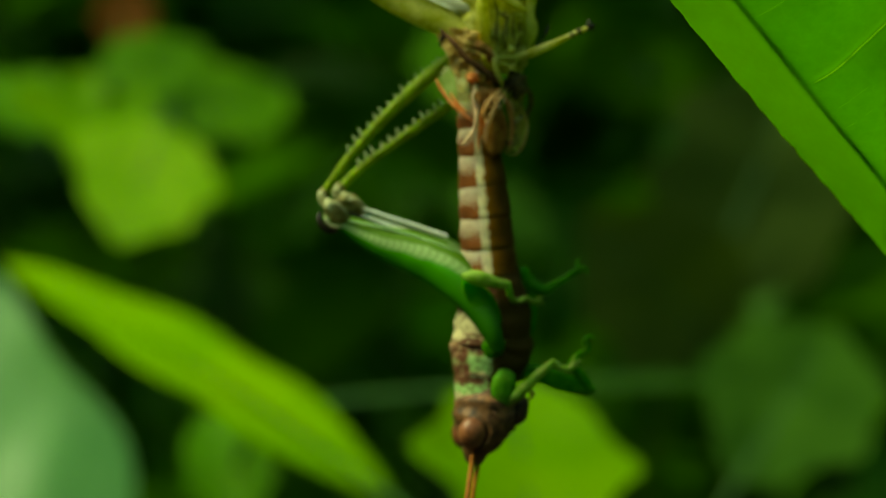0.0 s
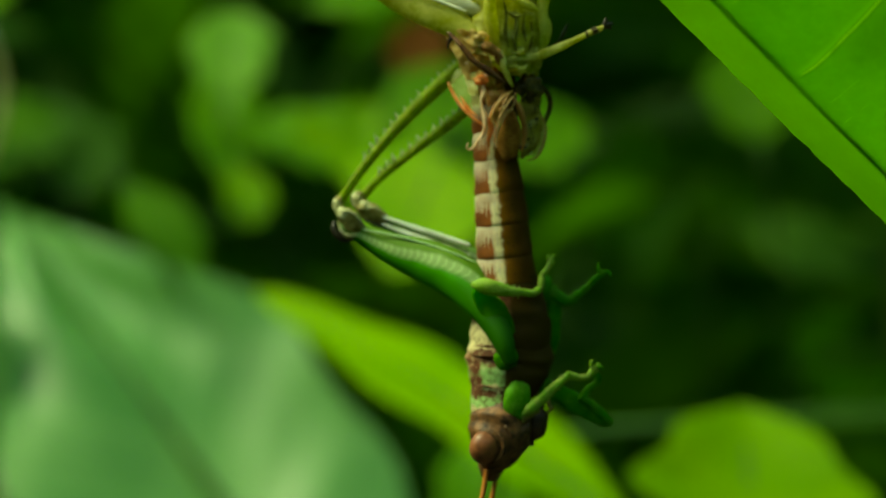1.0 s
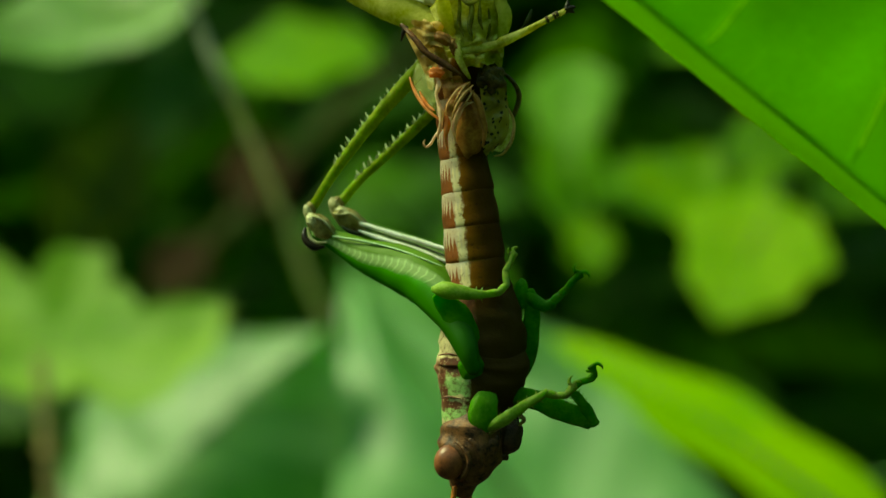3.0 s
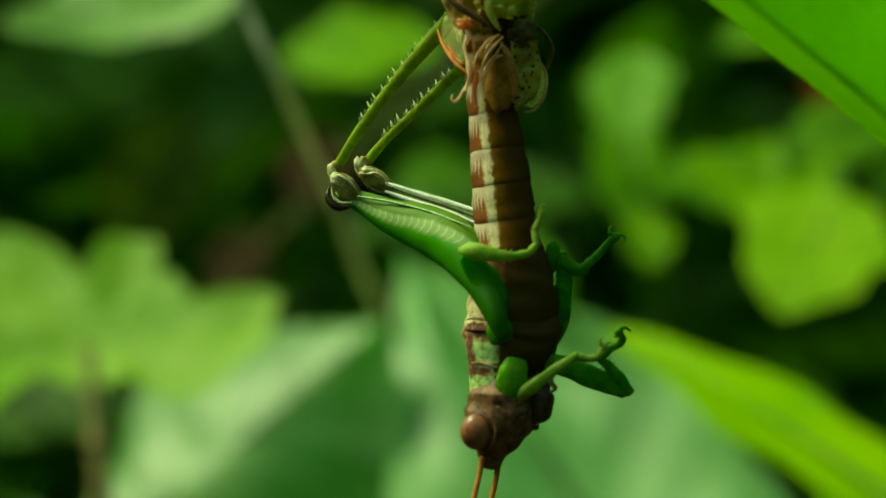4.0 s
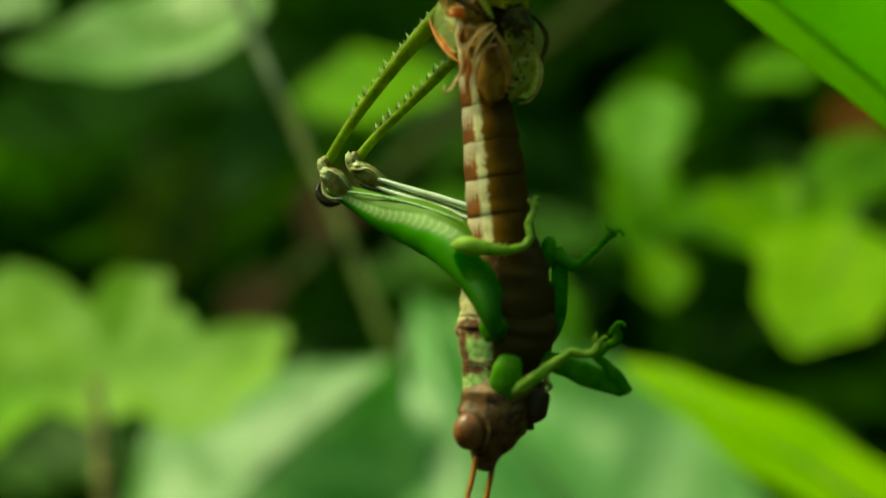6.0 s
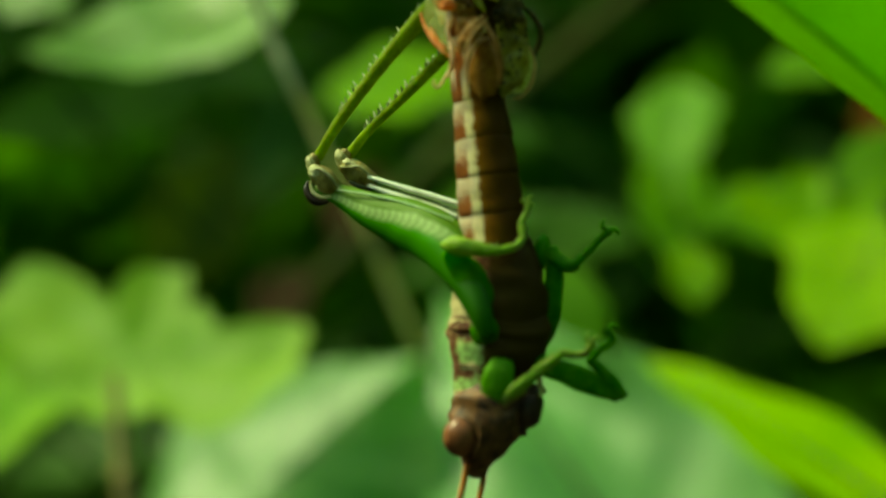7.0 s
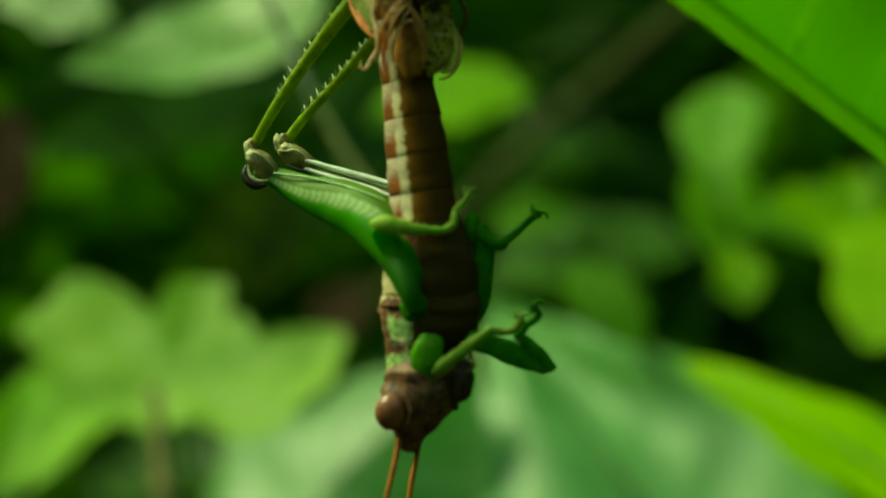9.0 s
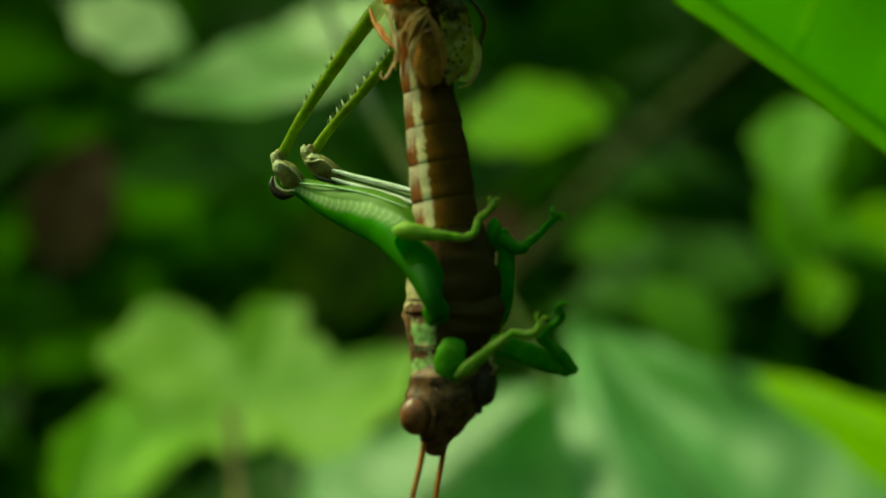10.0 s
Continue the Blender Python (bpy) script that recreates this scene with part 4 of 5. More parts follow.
    make("membrane", tube([(-2.05, -2.3, 12.26), (-1.87, -2.4, 11.52), (-2.01, -2.3, 10.71), (-1.9, -2.1, 9.62)], [0.12, 0.2, 0.14, 0.05], sides=8, lumps=0.4), MEMBRANE, root, "orange membrane")
    make("membrane", sheet([(-0.2, -2.2, 14.55), (-1.24, -2.6, 14), (-1.91, -2.6, 13.05), (-2.2, -2.5, 11.95)], [(0.01, -2.3, 14.17), (-0.73, -2.8, 13.32), (-1.32, -2.8, 12.37), (-1.61, -2.4, 11.44)], 0.08, 0.5, 1, 18, 8), SKIN_BROWN, root, "pale folded membrane")
    for q, w in (([(-0.36, -2.6, 14.37), (-1.25, -3, 13.75), (-1.84, -3, 12.87), (-2.06, -2.8, 12.08)], 0.07), ([(-0.14, -2.7, 14.14), (-0.82, -3.2, 13.44), (-1.33, -3.2, 12.63), (-1.69, -2.9, 11.7)], 0.08), ([(-0.59, -2.8, 14.28), (-1.11, -3.2, 13.51), (-1.55, -3.2, 12.71)], 0.05), ([(-0.07, -2.7, 13.85), (-0.52, -3.1, 13.15), (-1.11, -3.1, 12.27)], 0.05)):
        make("fold", tube(q, [w * 0.5] + [w * 1.3] * (len(q) - 2) + [w * 0.4], sides=8, lumps=0.4, seed=int(w * 100)), FOLD, root, "cream fold of the membrane")
    make("membrane", sheet([(-2.34, -1.7, 14.82), (-2.19, -2, 13.91), (-2.05, -2.1, 12.86)], [(-1.08, -2, 15.01), (-0.8, -2.3, 14.32), (-1.24, -2.5, 13.42)], 0.08, 0.5, 7), SKIN_BROWN, root, "brown folded membrane")
    make("membrane", tube([(-0.36, -2.5, 13.86), (0.08, -2.7, 13.19), (0.45, -2.6, 12.24), (0.67, -2.4, 11.08), (0.53, -2.2, 9.98)], [0.1, 0.22, 0.24, 0.18, 0.08], sides=9, lumps=0.3), SKIN_BROWN, root, "brown fold beside the wing bud")
    # spotted pads with a thin wire-like rim
    make("wing_pad", sheet([(0.26, -1.3, 15.45), (0.4, -1.7, 13.71), (0.62, -1.7, 11.86), (0.55, -1.5, 10.03), (0.78, -1.3, 9.22)], [(2.15, -0.5, 15.3), (2.29, -0.6, 13.8), (2.44, -0.6, 12.31), (2.29, -0.6, 10.83), (1.31, -0.9, 9.25)], 0.0, 0.7, 5, 24, 10), SPOTTED, root, "dark spotted wing pad")

    make("wing_pad", sheet([(2.14, -0.6, 13.06), (1.69, -0.8, 11.56), (1.39, -0.9, 10.43), (1.09, -0.9, 9.32)], [(2.37, -0.4, 12.85), (2.82, -0.3, 11.59), (2.52, -0.4, 10.32), (1.47, -0.7, 9.26)], 0.0, 0.3, 3), SKIN_YELLOW, root, "translucent yellow wing pad")
    make("pad_rim", tube([(1.85, -0.4, 15.31), (2.75, -0.2, 14.51), (3.17, -0.1, 13.54), (2.91, 0, 12.43), (2.17, 0, 11.24)], [0.08, 0.15, 0.18, 0.17, 0.08], sides=9, lumps=0.3), SKIN_DARK, root)
    make("pad_rim", tube([(2.29, -0.5, 12.84), (2.78, -0.4, 11.81), (2.67, -0.4, 10.61), (2.07, -0.5, 9.57), (1.4, -0.6, 9.34)], [0.06, 0.1, 0.12, 0.1, 0.05], sides=9, lumps=0.3), FOLD, root)
    make("pad_cap", blob((1.14, -1.6, 14.68), (0.95, 0.5, 0.9), 10, 0.5, 2), SKIN_DARK, root, "dark cap of the pad")
    make("pad_spot", blob((0.61, -1.9, 10.22), (0.2, 0.12, 0.2), 0, 0.3, 1), KNEE_BLACK, root)
    return root


shed_skin()


# ---- leaves ----
VIEW_TURN = 17.0
VIEW_RIGHT = Vector((math.cos(radians(VIEW_TURN)), math.sin(radians(VIEW_TURN)), 0))
VIEW_BACK = Vector((math.sin(radians(VIEW_TURN)), -math.cos(radians(VIEW_TURN)), 0))
UP = Vector((0, 0, 1))


def leaf_shape(length, width, full=0.45, fold=0.25, droop=0.12, wave=0.03, seed=0, along=36, across=16, point=0.8, quilt=0.02, relief=0.03):
    """A blade along +y, tip at +y, face to +z; full is where it is widest, fold the valley at the midrib."""
    verts, faces, uvs = [], [], []
    power = math.log(0.5) / math.log(full)
    for i in range(along + 1):
        v = i / along
        w = math.sin(math.pi * min(1.0, max(0.0, v)) ** power) ** point * width / 2
        for k in range(across + 1):
            u = 2 * k / across - 1
            edge = 1 + wave * (math.sin(v * 17 + seed) + 1.4 * noise.noise(Vector((v * 5, 2.0 if u > 0 else -2.0, seed)))) * abs(u)
            x = u * w * edge
            z = abs(u) ** 1.3 * w * fold - droop * length * (v - 0.4) ** 2
            z += relief * width * noise.noise(Vector((u * 1.5, v * 4, seed * 3.3)))
            # the blade swells between its side veins
            z += quilt * w * abs(math.sin(math.pi * (v * 7 - 1.1 * abs(u)))) * math.sin(math.pi * min(1.0, abs(u) * 1.02))
            verts.append((x, (v - 0.5) * length, z))
            uvs.append((k / across, v))
    row = across + 1
    for i in range(along):
        for k in range(across):
            faces.append((i * row + k, i * row + k + 1, (i + 1) * row + k + 1, (i + 1) * row + k))
    return verts, faces, uvs


def lobed_shape(reach, lobes, waist=0.42, cup=0.1, quilt=0.03, seed=0, around=96, rings=12):
    """A palm-lobed blade round its stalk's end, tip along +y: each lobe has a way (degrees from +x), a length and a breadth."""
    verts, faces, uvs = [], [], []
    for j in range(rings + 1):
        f = j / rings
        for k in range(around):
            a = 2 * math.pi * k / around
            r, swell = waist ** 6, 0.0
            for way, long, broad in lobes:
                d = (math.degrees(a) - way + 180) % 360 - 180
                r += (long * math.exp(-(d / broad) ** 4 * 0.7)) ** 6
                swell = max(swell, math.exp(-(d / 6.0) ** 2))
            r = reach * r ** (1 / 6)
            r *= 1 + 0.025 * math.sin(a * 17 + seed) * f ** 4 + 0.06 * noise.noise(Vector((math.cos(a) * 3, math.sin(a) * 3, seed)))
            x, y = r * f * math.cos(a), r * f * math.sin(a)
            z = cup * r * f * f - quilt * reach * swell * f * (1 - 0.6 * f) + 0.05 * reach * noise.noise(Vector((x / reach * 3, y / reach * 3, seed + 4.0))) * f
            verts.append((x, y, z))
            uvs.append((0.5 + x / reach / 2, 0.5 + y / reach / 2))
    for j in range(rings):
        for k in range(around):
            q = (k + 1) % around
            faces.append((j * around + k, j * around + q, (j + 1) * around + q, (j + 1) * around + k))
    return verts, faces, uvs


def blade_pose(centre, tip, normal):
    """tip: the way of the tip as seen (right, up), in degrees; normal: (right, to the viewer, up)."""
    n = (VIEW_RIGHT * normal[0] + VIEW_BACK * normal[1] + UP * normal[2]).normalized()
    a = VIEW_RIGHT * math.cos(radians(tip)) + UP * math.sin(radians(tip))
    t = (a - VIEW_BACK * (a.dot(n) / VIEW_BACK.dot(n))).normalized()
    s = t.cross(n)
    return Matrix((( s.x, t.x, n.x, centre[0] * MM), (s.y, t.y, n.y, centre[1] * MM), (s.z, t.z, n.z, centre[2] * MM), (0, 0, 0, 1)))


def leaf(centre, length, width, tip, normal, material, label, full=0.45, fold=0.22, stalk=STALK, droop=0.12, point=0.8, quilt=0.025, relief=0.03, hang=(0.05, 2.2, -1.0)):
    ob = new("leaf")
    ob.matrix_world = blade_pose(centre, tip, normal)
    tagged(ob, label, "leaf", group="leaves of the undergrowth")
    seed = int(abs(centre[0]) * 10) % 97
    make("blade", leaf_shape(length, width, full, fold, droop, 0.09, seed, point=point, quilt=quilt, relief=relief), material, ob)
    rib = [(0, (v - 0.5) * length, -droop * length * (v - 0.4) ** 2 - 0.1) for v in (-0.18, 0.0, 0.3, 0.6, 0.97)]
    make("midrib", tube(rib, [length * 0.012, length * 0.012, length * 0.009, length * 0.006, length * 0.002], sides=8), stalk, ob)
    back = ob.matrix_world.to_3x3().inverted() @ Vector(hang)
    a = Vector(rib[0])
    path = [tuple(a + Vector((0, -length * 0.12 * k, 0)) * (1 if k < 2 else 1.2) + back * (length * 0.2 * k * k)) for k in (0, 1, 2, 3)]
    make("leaf_stalk", tube(path, [length * 0.012, 0.9, 1.0, 1.2], sides=8), stalk, ob)
    return ob


def lobed_leaf(centre, reach, lobes, normal, material, label, waist=0.42, cup=0.1, stalk=STALK, droop=(0.0, 1.4, -1.2)):
    """A leaf of rounded lobes with a vein along each and a stalk that hangs off behind."""
    ob = new("leaf")
    ob.matrix_world = blade_pose(centre, 90, normal)
    tagged(ob, label, "leaf", group="leaves of the undergrowth")
    seed = int(abs(centre[0]) * 10) % 97
    make("blade", lobed_shape(reach, lobes, waist, cup, 0.03, seed), material, ob)
    for way, long, broad in lobes:
        d = Vector((math.cos(radians(way)), math.sin(radians(way)), 0)) * reach * long
        make("vein", tube([tuple(d * f + Vector((0, 0, cup * reach * long * f * f - 0.5))) for f in (0.0, 0.4, 0.85)], [reach * 0.014, reach * 0.01, reach * 0.004], sides=8), stalk, ob)
    back = ob.matrix_world.to_3x3().inverted() @ Vector(droop)
    make("leaf_stalk", tube([tuple(back * (reach * k) + Vector((0, 0, -0.6))) for k in (0.0, 0.25, 0.6, 1.1)], [reach * 0.02, 0.9, 1.0, 1.2], sides=8), stalk, ob)
    return ob


def near_leaf():
    """The large fresh leaf beside the insect, folded along its stout rib."""
    start = Vector((32.3, -5.4, 4.4))
    along = Vector((0.575, 0.586, -0.571)).normalized()
    narrow = Vector((-0.56, 0.79, 0.24))
    narrow = (narrow - along * narrow.dot(along)).normalized()
    broad = Vector((0.82, -0.27, 0.55))
    broad = (broad - along * broad.dot(along)).normalized()
    face = (broad.cross(along)).normalized()
    ob = new("leaf")
    tagged(ob, "large fresh green leaf with raised veins beside the grasshopper", "leaf")

    def lean(s):
        """How far the side veins sweep forward: more towards the tip."""
        return 0.12 + 0.3 / (1 + math.exp(-(s + 6)))

    def spot(s, w, lift=0.0):
        """s along the rib, w across it: the narrow half is below nought."""
        bend = math.sqrt(w * w + 1.0) - 1.0
        a, b = (w + bend) / 2, (bend - w) / 2
        taper = 1 - 0.0002 * (s + 14) ** 2 if s > -14 else 1
        if w < -8:
            b += 0.12 * math.sin(s * 2.1) + 0.3 * noise.noise(Vector((s * 0.8, 3.0, 0)))
        p = start + along * s + broad * a + narrow * (b * taper)
        ripple = 0.9 * noise.noise(Vector((s * 0.09, w * 0.13, 0))) + 0.16 * noise.noise(Vector((s * 0.4, w * 0.5, 5)))
        quilt = 0.4 * math.sin((s + 13 + lean(s) * w + 0.004 * w * w) * math.pi / 12.4) ** 2 if w > 0 else 0
        return tuple(p - face * (lift + (ripple + quilt) * min(1.0, abs(w) / 5)))

    verts, faces, uvs = [], [], []
    rows, cols = 200, 60
    for side in (0.0, -0.25):
        for i in range(rows + 1):
            for k in range(cols + 1):
                s = -75 + 165 * i / rows
                w = -8.5 + 60 * (k / cols) ** 1.25
                verts.append(spot(s, w, side))
                uvs.append((0.5 + w / 120, (s + 13 + lean(s) * w + 0.004 * w * w) / 12.4))
    n, row = (rows + 1) * (cols + 1), cols + 1
    for i in range(rows):
        for k in range(cols):
            q = (i * row + k, i * row + k + 1, (i + 1) * row + k + 1, (i + 1) * row + k)
            faces += [q, tuple(n + j for j in reversed(q))]
        faces.append((i * row, (i + 1) * row, n + (i + 1) * row, n + i * row))
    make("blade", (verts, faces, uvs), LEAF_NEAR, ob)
    make("rib", tube([spot(s, -0.1 + 0.18 * noise.noise(Vector((s * 0.31, 1.0, 7.0))), -0.3) for s in range(-72, 86, 4)], [0.15 + 0.03 * (s % 3) for s in range(40)], sides=12), LEAF_RIB, ob, "stout pale rib")
    return ob


near_leaf()

PALE = "pale glossy grey-green leaf among the undergrowth"
YEL = "yellow-green sunlit leaf among the undergrowth"
LIT = "light green leaf of the undergrowth"
# leaves labelled so have much of their shade in the blade colour
DIM = "shaded green leaf deep in the undergrowth"
# the pale pointed leaf behind the insect
leaf((-120.6, 362.5, -32.7), 160.3, 75.3, 126, (-0.1, 0.85, 0.5), LEAF_PALE_DEEP, "large pale grey-green pointed leaf", 0.42, 0.15, point=1.12, quilt=0.02, relief=0.08)
# long yellow leaf
leaf((-44.2, 263.4, -20.1), 86.9, 18.9, 145, (0.1, 0.6, 0.75), LEAF_LEMON, "long narrow yellow-green leaf behind the insect", 0.45, 0.16, point=0.7)
# round yellow leaf
leaf((12.8, 214.8, -33.3), 40.9, 33.8, 80, (0, 0.7, 0.7), LEAF_ROUND, "rounded yellow-green leaf of the undergrowth", 0.5, 0.12)
# bright hanging leaf with a duller lobed one beside and behind it
leaf((-66.5, 368, 16.0), 41.0, 32.0, -118, (0.1, 0.72, 0.65), LEAF_YELLOW, "bright yellow-green leaf hanging tip down", 0.4, 0.05, droop=0.04, point=0.7)
lobed_leaf((-81, 388, 29), 19.0, ((150, 1.0, 24), (95, 0.85, 26), (25, 0.9, 24), (-95, 0.8, 26)), (0, 0.75, 0.6), LEAF_ROUND, "lobed yellow-green leaf of the undergrowth", 0.5)
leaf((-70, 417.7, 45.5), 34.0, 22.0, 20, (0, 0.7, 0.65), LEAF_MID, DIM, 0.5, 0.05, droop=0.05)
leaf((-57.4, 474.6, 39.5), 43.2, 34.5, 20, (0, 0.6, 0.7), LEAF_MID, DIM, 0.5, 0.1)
# upright pale leaf with a yellow one hanging under it
leaf((-119.9, 412, 56.5), 31.0, 21.0, 88, (-0.1, 0.8, 0.6), LEAF_FRESH, "upright light green leaf", 0.55, 0.08, point=0.6)
leaf((-123, 420, 39), 34.0, 19.0, -86, (0.05, 0.8, 0.5), LEAF_SOFT, LIT, 0.45, 0.1)
leaf((-113.9, 405.5, 21.6), 18.5, 12.6, -86, (0, 0.75, 0.6), LEAF_ROUND, YEL, 0.5, 0.12)
# broad leaf of rounded lobes
lobed_leaf((-169.9, 253, -1.4), 34.5, ((143, 1.04, 29), (86, 0.7, 27), (42, 0.48, 26), (-5, 0.97, 26), (-36, 0.85, 22), (188, 0.85, 20)), (-0.1, 0.75, 0.7), LEAF_CLUSTER, "broad light green leaf of rounded lobes", 0.4, 0.12, LEAF_RIB, (0.02, 0.06, -0.5))
leaf((-186, 226, -10.5), 32.0, 15.5, 88, (0.1, 0.7, 0.7), LEAF_OLIVE, YEL, 0.5, 0.2, hang=(-0.3, 0.3, -1.2))
leaf((-230, 300, -6), 40.0, 26.0, 80, (0, 0.7, 0.6), LEAF_LIGHT, LIT, 0.5, 0.12)
# broad pale leaf below, sharply folded
leaf((-188.7, 341, -24.1), 86.6, 69.3, 41, (-0.1, 0.88, 0.45), LEAF_PALE, PALE, 0.5, -0.5, droop=0.04, quilt=0.02, relief=0.06)
leaf((-185.8, 383.7, -25.3), 73.7, 34.2, 55, (0.35, 0.75, 0.45), LEAF_MID, DIM, 0.5, 0.3)
# high leaves
leaf((-171.5, 268, 62), 52.0, 33.0, 198, (-0.15, 0.7, 0.75), LEAF_CREAMY, PALE, 0.36, 0.06, droop=-0.3, point=0.85)
leaf((-207.8, 271.5, 76), 34.0, 16.0, -28, (-0.1, 0.85, 0.5), LEAF_CREAMY, PALE, 0.5, 0.05, droop=0.05)
leaf((-245.3, 365.7, 65.0), 60.0, 22.0, 195, (0.2, 0.85, 0.25), LEAF_DIM, LIT, 0.5, 0.08, droop=0.05)
leaf((-228, 497, 83.5), 50.0, 38.0, 190, (0, 0.6, 0.75), LEAF_OLIVE, YEL, 0.5, 0.1)
# deeper leaves
leaf((-334.1, 422.1, 63.3), 42.0, 27.0, 75, (0.1, 0.9, 0.2), LEAF_BROWN, "dull brown dead leaf deep in the undergrowth", 0.5, 0.1)
leaf((-309.8, 525.1, 52), 50.0, 32.0, 60, (0.1, 0.95, -0.1), LEAF_MURK, "murky olive leaf deep in the undergrowth", 0.5, 0.1)
leaf((-93.5, 441, 73.5), 27.0, 14.5, 15, (0, 0.75, 0.6), LEAF_SOFT, LIT, 0.5, 0.1)
leaf((-236, 483, 50), 30.0, 20.0, 80, (0.1, 0.8, 0.5), LEAF_BROWN, "dull brown dead leaf deep in the undergrowth", 0.5, 0.1)
leaf((-104, 436, 36.4), 40.0, 28.0, 170, (0, 0.6, 0.75), LEAF_SOFT, LIT, 0.5, 0.1)
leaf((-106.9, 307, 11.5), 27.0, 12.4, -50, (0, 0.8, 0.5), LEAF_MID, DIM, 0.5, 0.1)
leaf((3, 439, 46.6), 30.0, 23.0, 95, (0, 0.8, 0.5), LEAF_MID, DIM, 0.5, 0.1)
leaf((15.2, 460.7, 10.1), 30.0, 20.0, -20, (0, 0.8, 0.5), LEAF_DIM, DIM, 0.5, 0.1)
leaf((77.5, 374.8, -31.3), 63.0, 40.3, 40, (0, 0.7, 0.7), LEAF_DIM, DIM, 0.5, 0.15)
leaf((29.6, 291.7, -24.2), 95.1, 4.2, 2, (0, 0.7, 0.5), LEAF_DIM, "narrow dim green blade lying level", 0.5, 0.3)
leaf((-41.5, 294.8, -41), 28.1, 17.3, 100, (0, 0.8, 0.6), LEAF_SOFT, LIT, 0.5, 0.15)
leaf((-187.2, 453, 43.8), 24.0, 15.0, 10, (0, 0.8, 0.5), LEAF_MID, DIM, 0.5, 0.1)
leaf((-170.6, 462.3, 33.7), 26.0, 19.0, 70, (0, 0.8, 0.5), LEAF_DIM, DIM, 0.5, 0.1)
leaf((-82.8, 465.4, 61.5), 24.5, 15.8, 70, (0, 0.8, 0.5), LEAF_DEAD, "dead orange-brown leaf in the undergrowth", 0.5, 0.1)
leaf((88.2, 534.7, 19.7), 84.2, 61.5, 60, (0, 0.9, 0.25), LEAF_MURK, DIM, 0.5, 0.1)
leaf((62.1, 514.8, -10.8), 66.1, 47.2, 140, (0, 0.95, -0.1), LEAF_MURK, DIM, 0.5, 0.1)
leaf((-283.8, 528.9, 26.7), 25.6, 18.8, 60, (0, 0.8, 0.5), LEAF_BROWN, "dead brown leaf deep in the undergrowth", 0.5, 0.1)


# ---- stems ----
def stem(path, wide, material, label):
    ob = make("stem", tube(path, wide, sides=12, steps=6, lumps=0.12), material)
    for p, w in list(zip(path, wide))[1:-1]:
        make("stem_node", blob(p, (w * 1.35, w * 1.35, w * 1.0), 15, 0.2, int(w * 9)), material, ob)
    return tagged(ob, label, "stem")


stem([(-104.7, 162.4, 68.5), (-97.4, 166.8, 44.4), (-97.2, 184.2, 28.3), (-152.3, 324.6, 17.1), (-192.7, 439.8, -12.6), (-193, 466.7, -101.7)], [0.6, 0.65, 0.7, 0.9, 1.0, 1.0], STEM, "thin grey-green leaning plant stem")
stem([(-6.4, -2.7, 31.2), (0.6, -3.4, 26.7), (6.6, -2.5, 25.2), (12.7, -0.6, 26.3), (20.6, 5.8, 33.5), (38.9, 102.1, 118.2), (101.7, 272.9, 476.7)], [0.5, 0.7, 0.8, 0.9, 1.0, 1.4, 1.8], STEM_TAN, "thin twig from which the shed skin hangs")
stem([(-331.6, 649.3, 39.3), (-289.8, 665.8, 83.3), (-259.6, 688.9, 115.3), (-205.7, 721.9, 165.5)], [3.2, 3.4, 3.6, 3.8], STEM_TAN, "dim olive branch crossing the undergrowth")
stem([(-160.5, 238, -60), (-161.2, 237, -36), (-161.8, 236, -20), (-163.5, 236, -3.5)], [1.9, 1.7, 1.5, 1.0], STEM_DRY, "tan upright plant stalk")


# ---- surroundings ----
def leaf_mass(name, count, box, size, material, label, seed, keep=None):
    """Uncounted foliage: many small folded blades in one mesh."""
    rnd = random.Random(seed)
    verts, faces, uvs = [], [], []
    while count > 0:
        c = Vector([rnd.uniform(a, b) for a, b in box])
        if keep and not keep(c):
            continue
        count -= 1
        turn = Euler((rnd.uniform(-0.9, 0.9), rnd.uniform(-0.9, 0.9), rnd.uniform(0, 6.28))).to_matrix()
        ln = rnd.uniform(*size)
        wd = ln * rnd.uniform(0.35, 0.6)
        n = len(verts)
        shape = ((0, -0.5, 0), (-0.36, -0.25, 0.1), (0, -0.22, -0.02), (0.36, -0.25, 0.1), (-0.5, 0.05, 0.14), (0, 0.05, 0), (0.5, 0.05, 0.14), (-0.3, 0.32, 0.08), (0, 0.32, -0.03), (0.3, 0.32, 0.08), (0, 0.52, -0.1))
        for x, y, z in shape:
            verts.append(tuple(c + turn @ Vector((x * wd, y * ln, z * ln * 0.6))))
            uvs.append((x + 0.5, y + 0.5))
        for f in ((0, 2, 1), (0, 3, 2), (1, 2, 5, 4), (2, 3, 6, 5), (4, 5, 8, 7), (5, 6, 9, 8), (7, 8, 10), (8, 9, 10)):
            faces.append(tuple(n + i for i in f))
    ob = make(name, (verts, faces, uvs), material)
    return tagged(ob, label, "foliage", kind="stuff")


leaf_mass("undergrowth", 2600, ((-1500, 1300), (760, 1700), (-600, 700)), (60, 130), LEAF_SHADE, "deep shaded green undergrowth", 3,
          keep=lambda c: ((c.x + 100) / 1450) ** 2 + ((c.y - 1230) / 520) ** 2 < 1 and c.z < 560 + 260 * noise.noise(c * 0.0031))
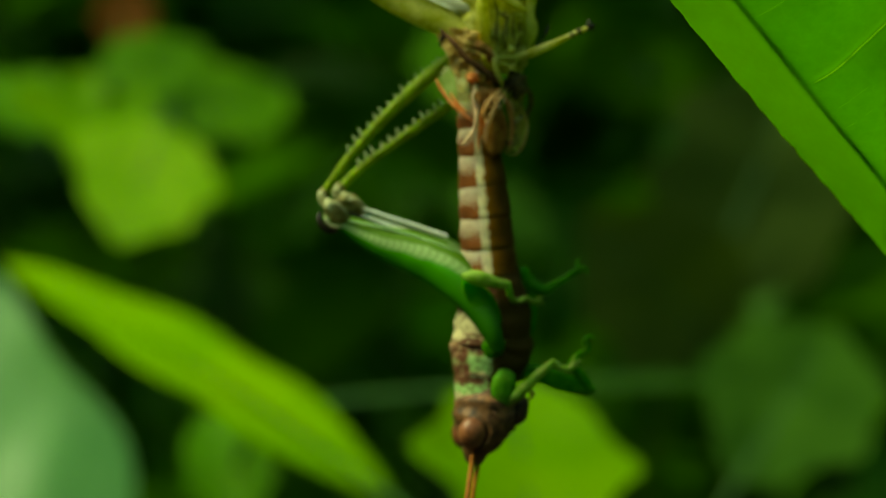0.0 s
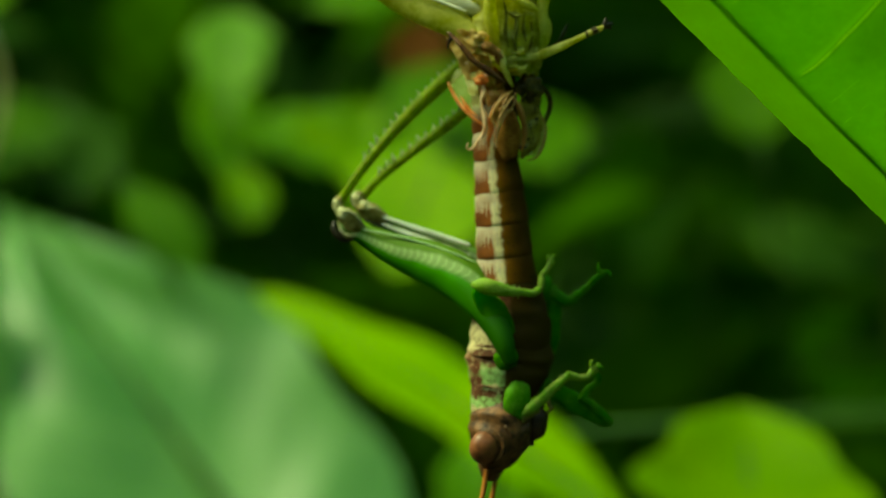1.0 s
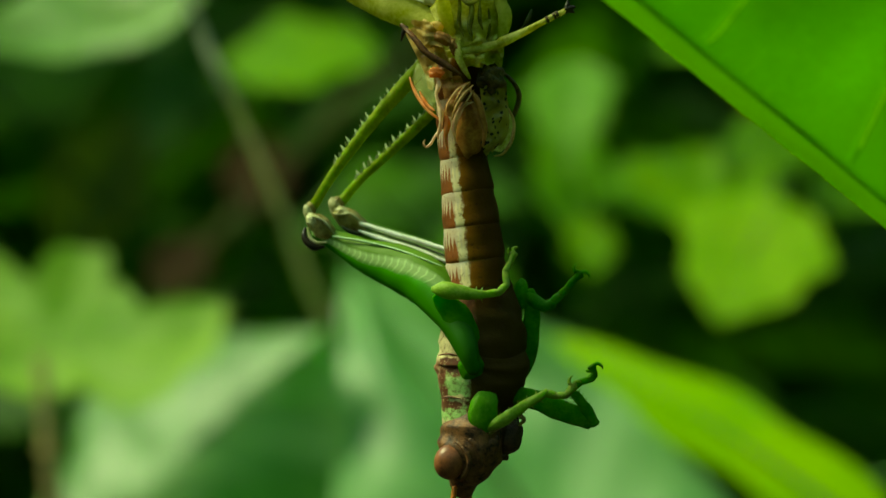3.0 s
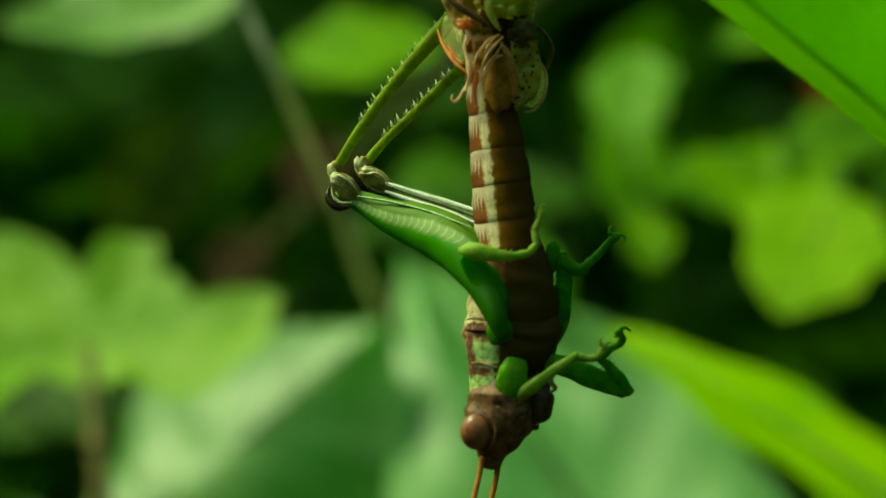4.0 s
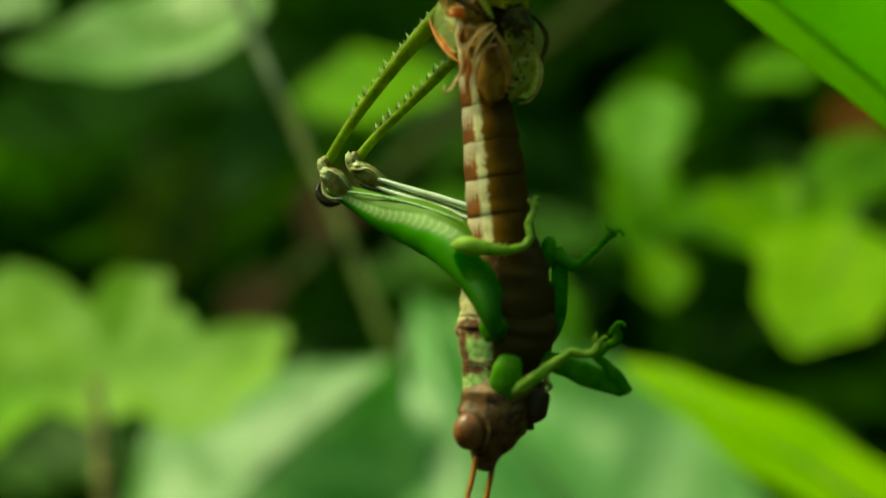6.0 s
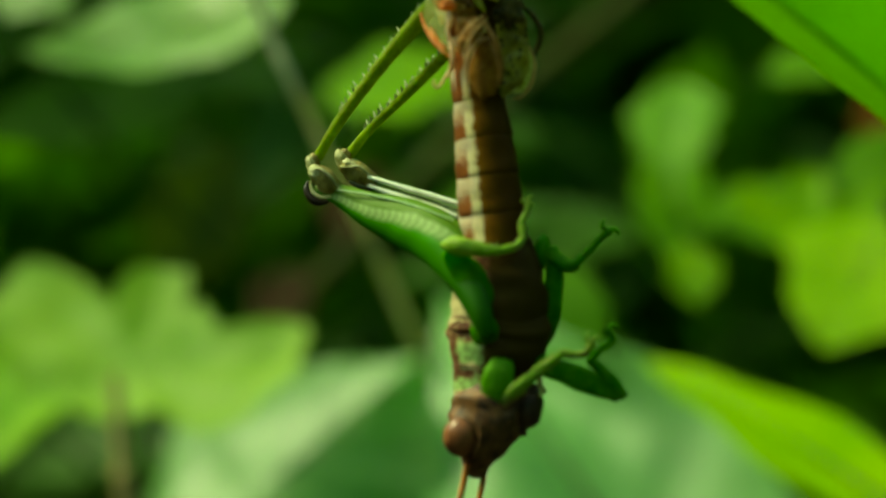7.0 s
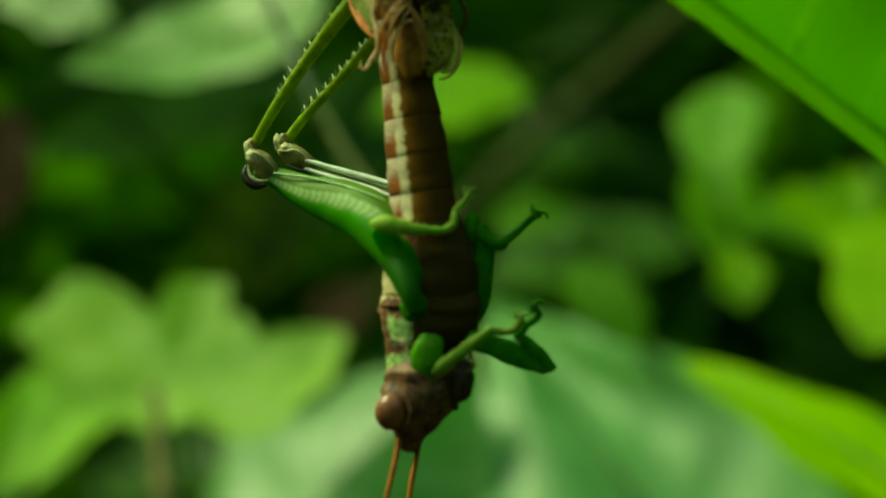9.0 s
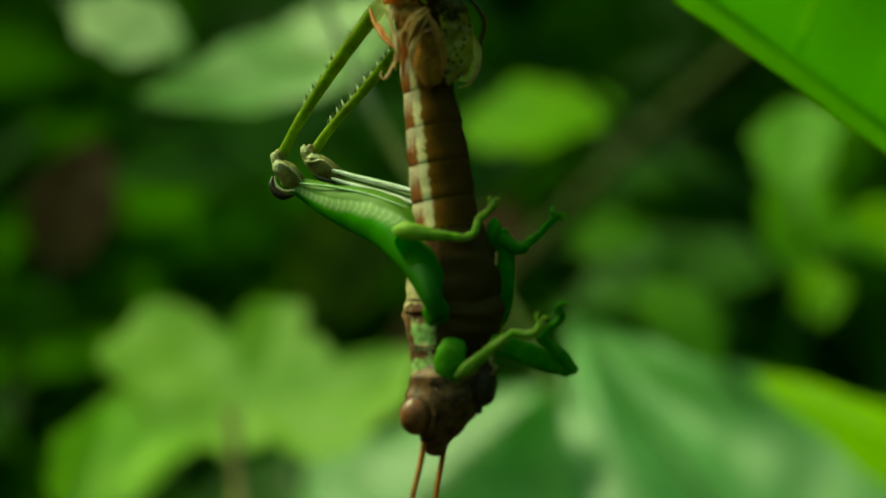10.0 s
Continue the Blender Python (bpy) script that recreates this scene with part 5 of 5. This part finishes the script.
leaf_mass("undergrowth", 2200, ((-1900, 1900), (-1700, 900), (-600, 500)), (70, 150), LEAF_SHADE, "shaded green undergrowth all round", 5,
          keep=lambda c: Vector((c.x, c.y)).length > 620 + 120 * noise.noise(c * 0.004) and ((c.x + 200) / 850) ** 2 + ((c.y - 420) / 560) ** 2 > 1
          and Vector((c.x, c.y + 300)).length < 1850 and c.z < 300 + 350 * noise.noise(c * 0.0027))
leaf_mass("undergrowth", 3600, ((-3000, 3000), (-3000, 3000), (-620, 1500)), (220, 420), LEAF_SHADE, "dark bushes round the clearing", 13,
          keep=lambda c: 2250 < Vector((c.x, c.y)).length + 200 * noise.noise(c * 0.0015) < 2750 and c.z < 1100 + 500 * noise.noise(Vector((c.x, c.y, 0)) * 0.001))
# added above the view, only to keep skylight off the undergrowth
leaf_mass("shade_canopy", 1500, ((-1400, 1500), (650, 1900), (600, 1000)), (80, 160), LEAF_SHADE, "unseen leaf canopy added to shade the undergrowth", 8,
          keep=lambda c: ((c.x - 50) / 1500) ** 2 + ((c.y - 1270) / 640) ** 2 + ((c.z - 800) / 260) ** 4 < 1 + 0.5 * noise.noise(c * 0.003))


def ground():
    verts, faces, uvs = [], [], []
    n = 40
    for i in range(n + 1):
        for k in range(n + 1):
            x, y = ((2 * i / n - 1) ** 3 * 60000, (2 * k / n - 1) ** 3 * 60000)
            verts.append((x, y, -620 + 25 * noise.noise(Vector((x * 0.004, y * 0.004, 0)))))
            uvs.append((i / n, k / n))
    for i in range(n):
        for k in range(n):
            a = i * (n + 1) + k
            faces.append((a, a + n + 1, a + n + 2, a + 1))
    return tagged(make("ground", (verts, faces, uvs), SOIL), "dark bare forest soil", "ground", kind="structure")


ground()


def hedge():
    """A closed ring of far dark growth with an uneven crest."""
    verts, faces, uvs = [], [], []
    n, rows = 180, 24
    for i in range(n):
        a = 2 * math.pi * i / n
        d = Vector((math.cos(a), math.sin(a), 0))
        top = (1900 if d.y > -0.3 and d.x > -0.5 else 1100) + 350 * noise.noise(d * 5) + 120 * noise.noise(d * 23)
        for k in range(rows + 1):
            h = k / rows
            z = -640 + (top + 640) * h
            clump = 190 * noise.noise(Vector((d.x * 9, d.y * 9, z * 0.004))) + 90 * noise.noise(Vector((d.x * 26, d.y * 26, z * 0.011)))
            r = 2650 + 250 * noise.noise(d * 3) + clump + 500 * h ** 6
            verts.append((d.x * r, d.y * r, z))
            uvs.append((i / n * 20, h))
    for i in range(n):
        for k in range(rows):
            a, b = i * (rows + 1) + k, ((i + 1) % n) * (rows + 1) + k
            faces.append((a, b, b + 1, a + 1))
    return tagged(make("backdrop", (verts, faces, uvs), LEAF_SHADE), "dark wall of distant forest growth", "forest", kind="structure")


hedge()


# ---- movement ----
def swing(key, rows):
    """Swings a leg in the plane across the sight line: (seconds, thigh, shank, foot), degrees clockwise."""
    upper, lower, sole, hip, knee, ankle = LEGS[key]
    walk(upper, [(t, Matrix.Translation(hip * MM) @ pose(0, 0, 0, 0, a, 0)) for t, a, b, c in rows])
    walk(lower, [(t, Matrix.Translation(knee * MM) @ pose(0, 0, 0, 0, b, 0)) for t, a, b, c in rows])
    walk(sole, [(t, Matrix.Translation((knee + pose(0, 0, 0, 0, b, 0).to_3x3() @ (ankle - knee)) * MM) @ pose(0, 0, 0, 0, b + c, 0)) for t, a, b, c in rows])


def motions():
    swing("mid_near", [(0, 0, 4, 78), (0.5, 0, 3, 68), (1, 0, 2, 15), (1.5, 0, 5, 30), (2, 0, 1, 5), (2.5, 0, 1, 8), (3, 0, 0, 5), (4.5, 0, 0, 0),
                       (5.5, 0, 0, -2), (7, 0, 0, 0), (8, 0, 0, 0), (8.5, 0, 2, 16), (9, 0, 2, 16), (9.5, 0, 2, 20), (10, 0, 2, 22)])
    swing("mid_far", [(0, -2, -4, 18), (0.5, -2, -4, 14), (1, -1, -3, 5), (1.5, 0, -2, 0), (2, 0, 3, 8), (2.5, 0, 5, 10), (3, 0, -2, 0), (4.5, 0, 0, 0),
                      (5.5, 0, 1, 0), (7, 0, 0, 0), (7.5, 0, 2, 0), (8, 0, 3, 0), (8.5, 0, 8, 0), (9, 0, 6, 0), (10, 0, 5, 0)])
    swing("fore_near", [(0, 0, -6, 26), (0.5, 0, -3, 20), (1, 0, -6, 10), (1.5, 12, -6, 0), (2, 36, -12, 0), (2.5, 6, 2, 0), (3, 0, 4, 0), (4.5, 0, 0, 0),
                        (5.5, 0, 1, 0), (7, 0, -2, 0), (8, 0, -1, 0), (8.5, 0, -2, 0), (9, 0, 0, 0), (10, 0, 0, 0)])
    swing("fore_far", [(0, -5, 4, 0), (0.5, -1, 0, 0), (1, 8, -16, 0), (1.5, 0, 0, 5), (2, 0, 3, 8), (2.5, 0, 5, 10), (3, 0, 7, 6), (4.5, 0, 0, 0),
                       (5.5, 0, 1, 0), (7, 0, 0, -4), (8, 0, -2, -2), (8.5, 0, -4, 0), (9, 0, -2, 0), (10, 0, 0, 0)])


motions()
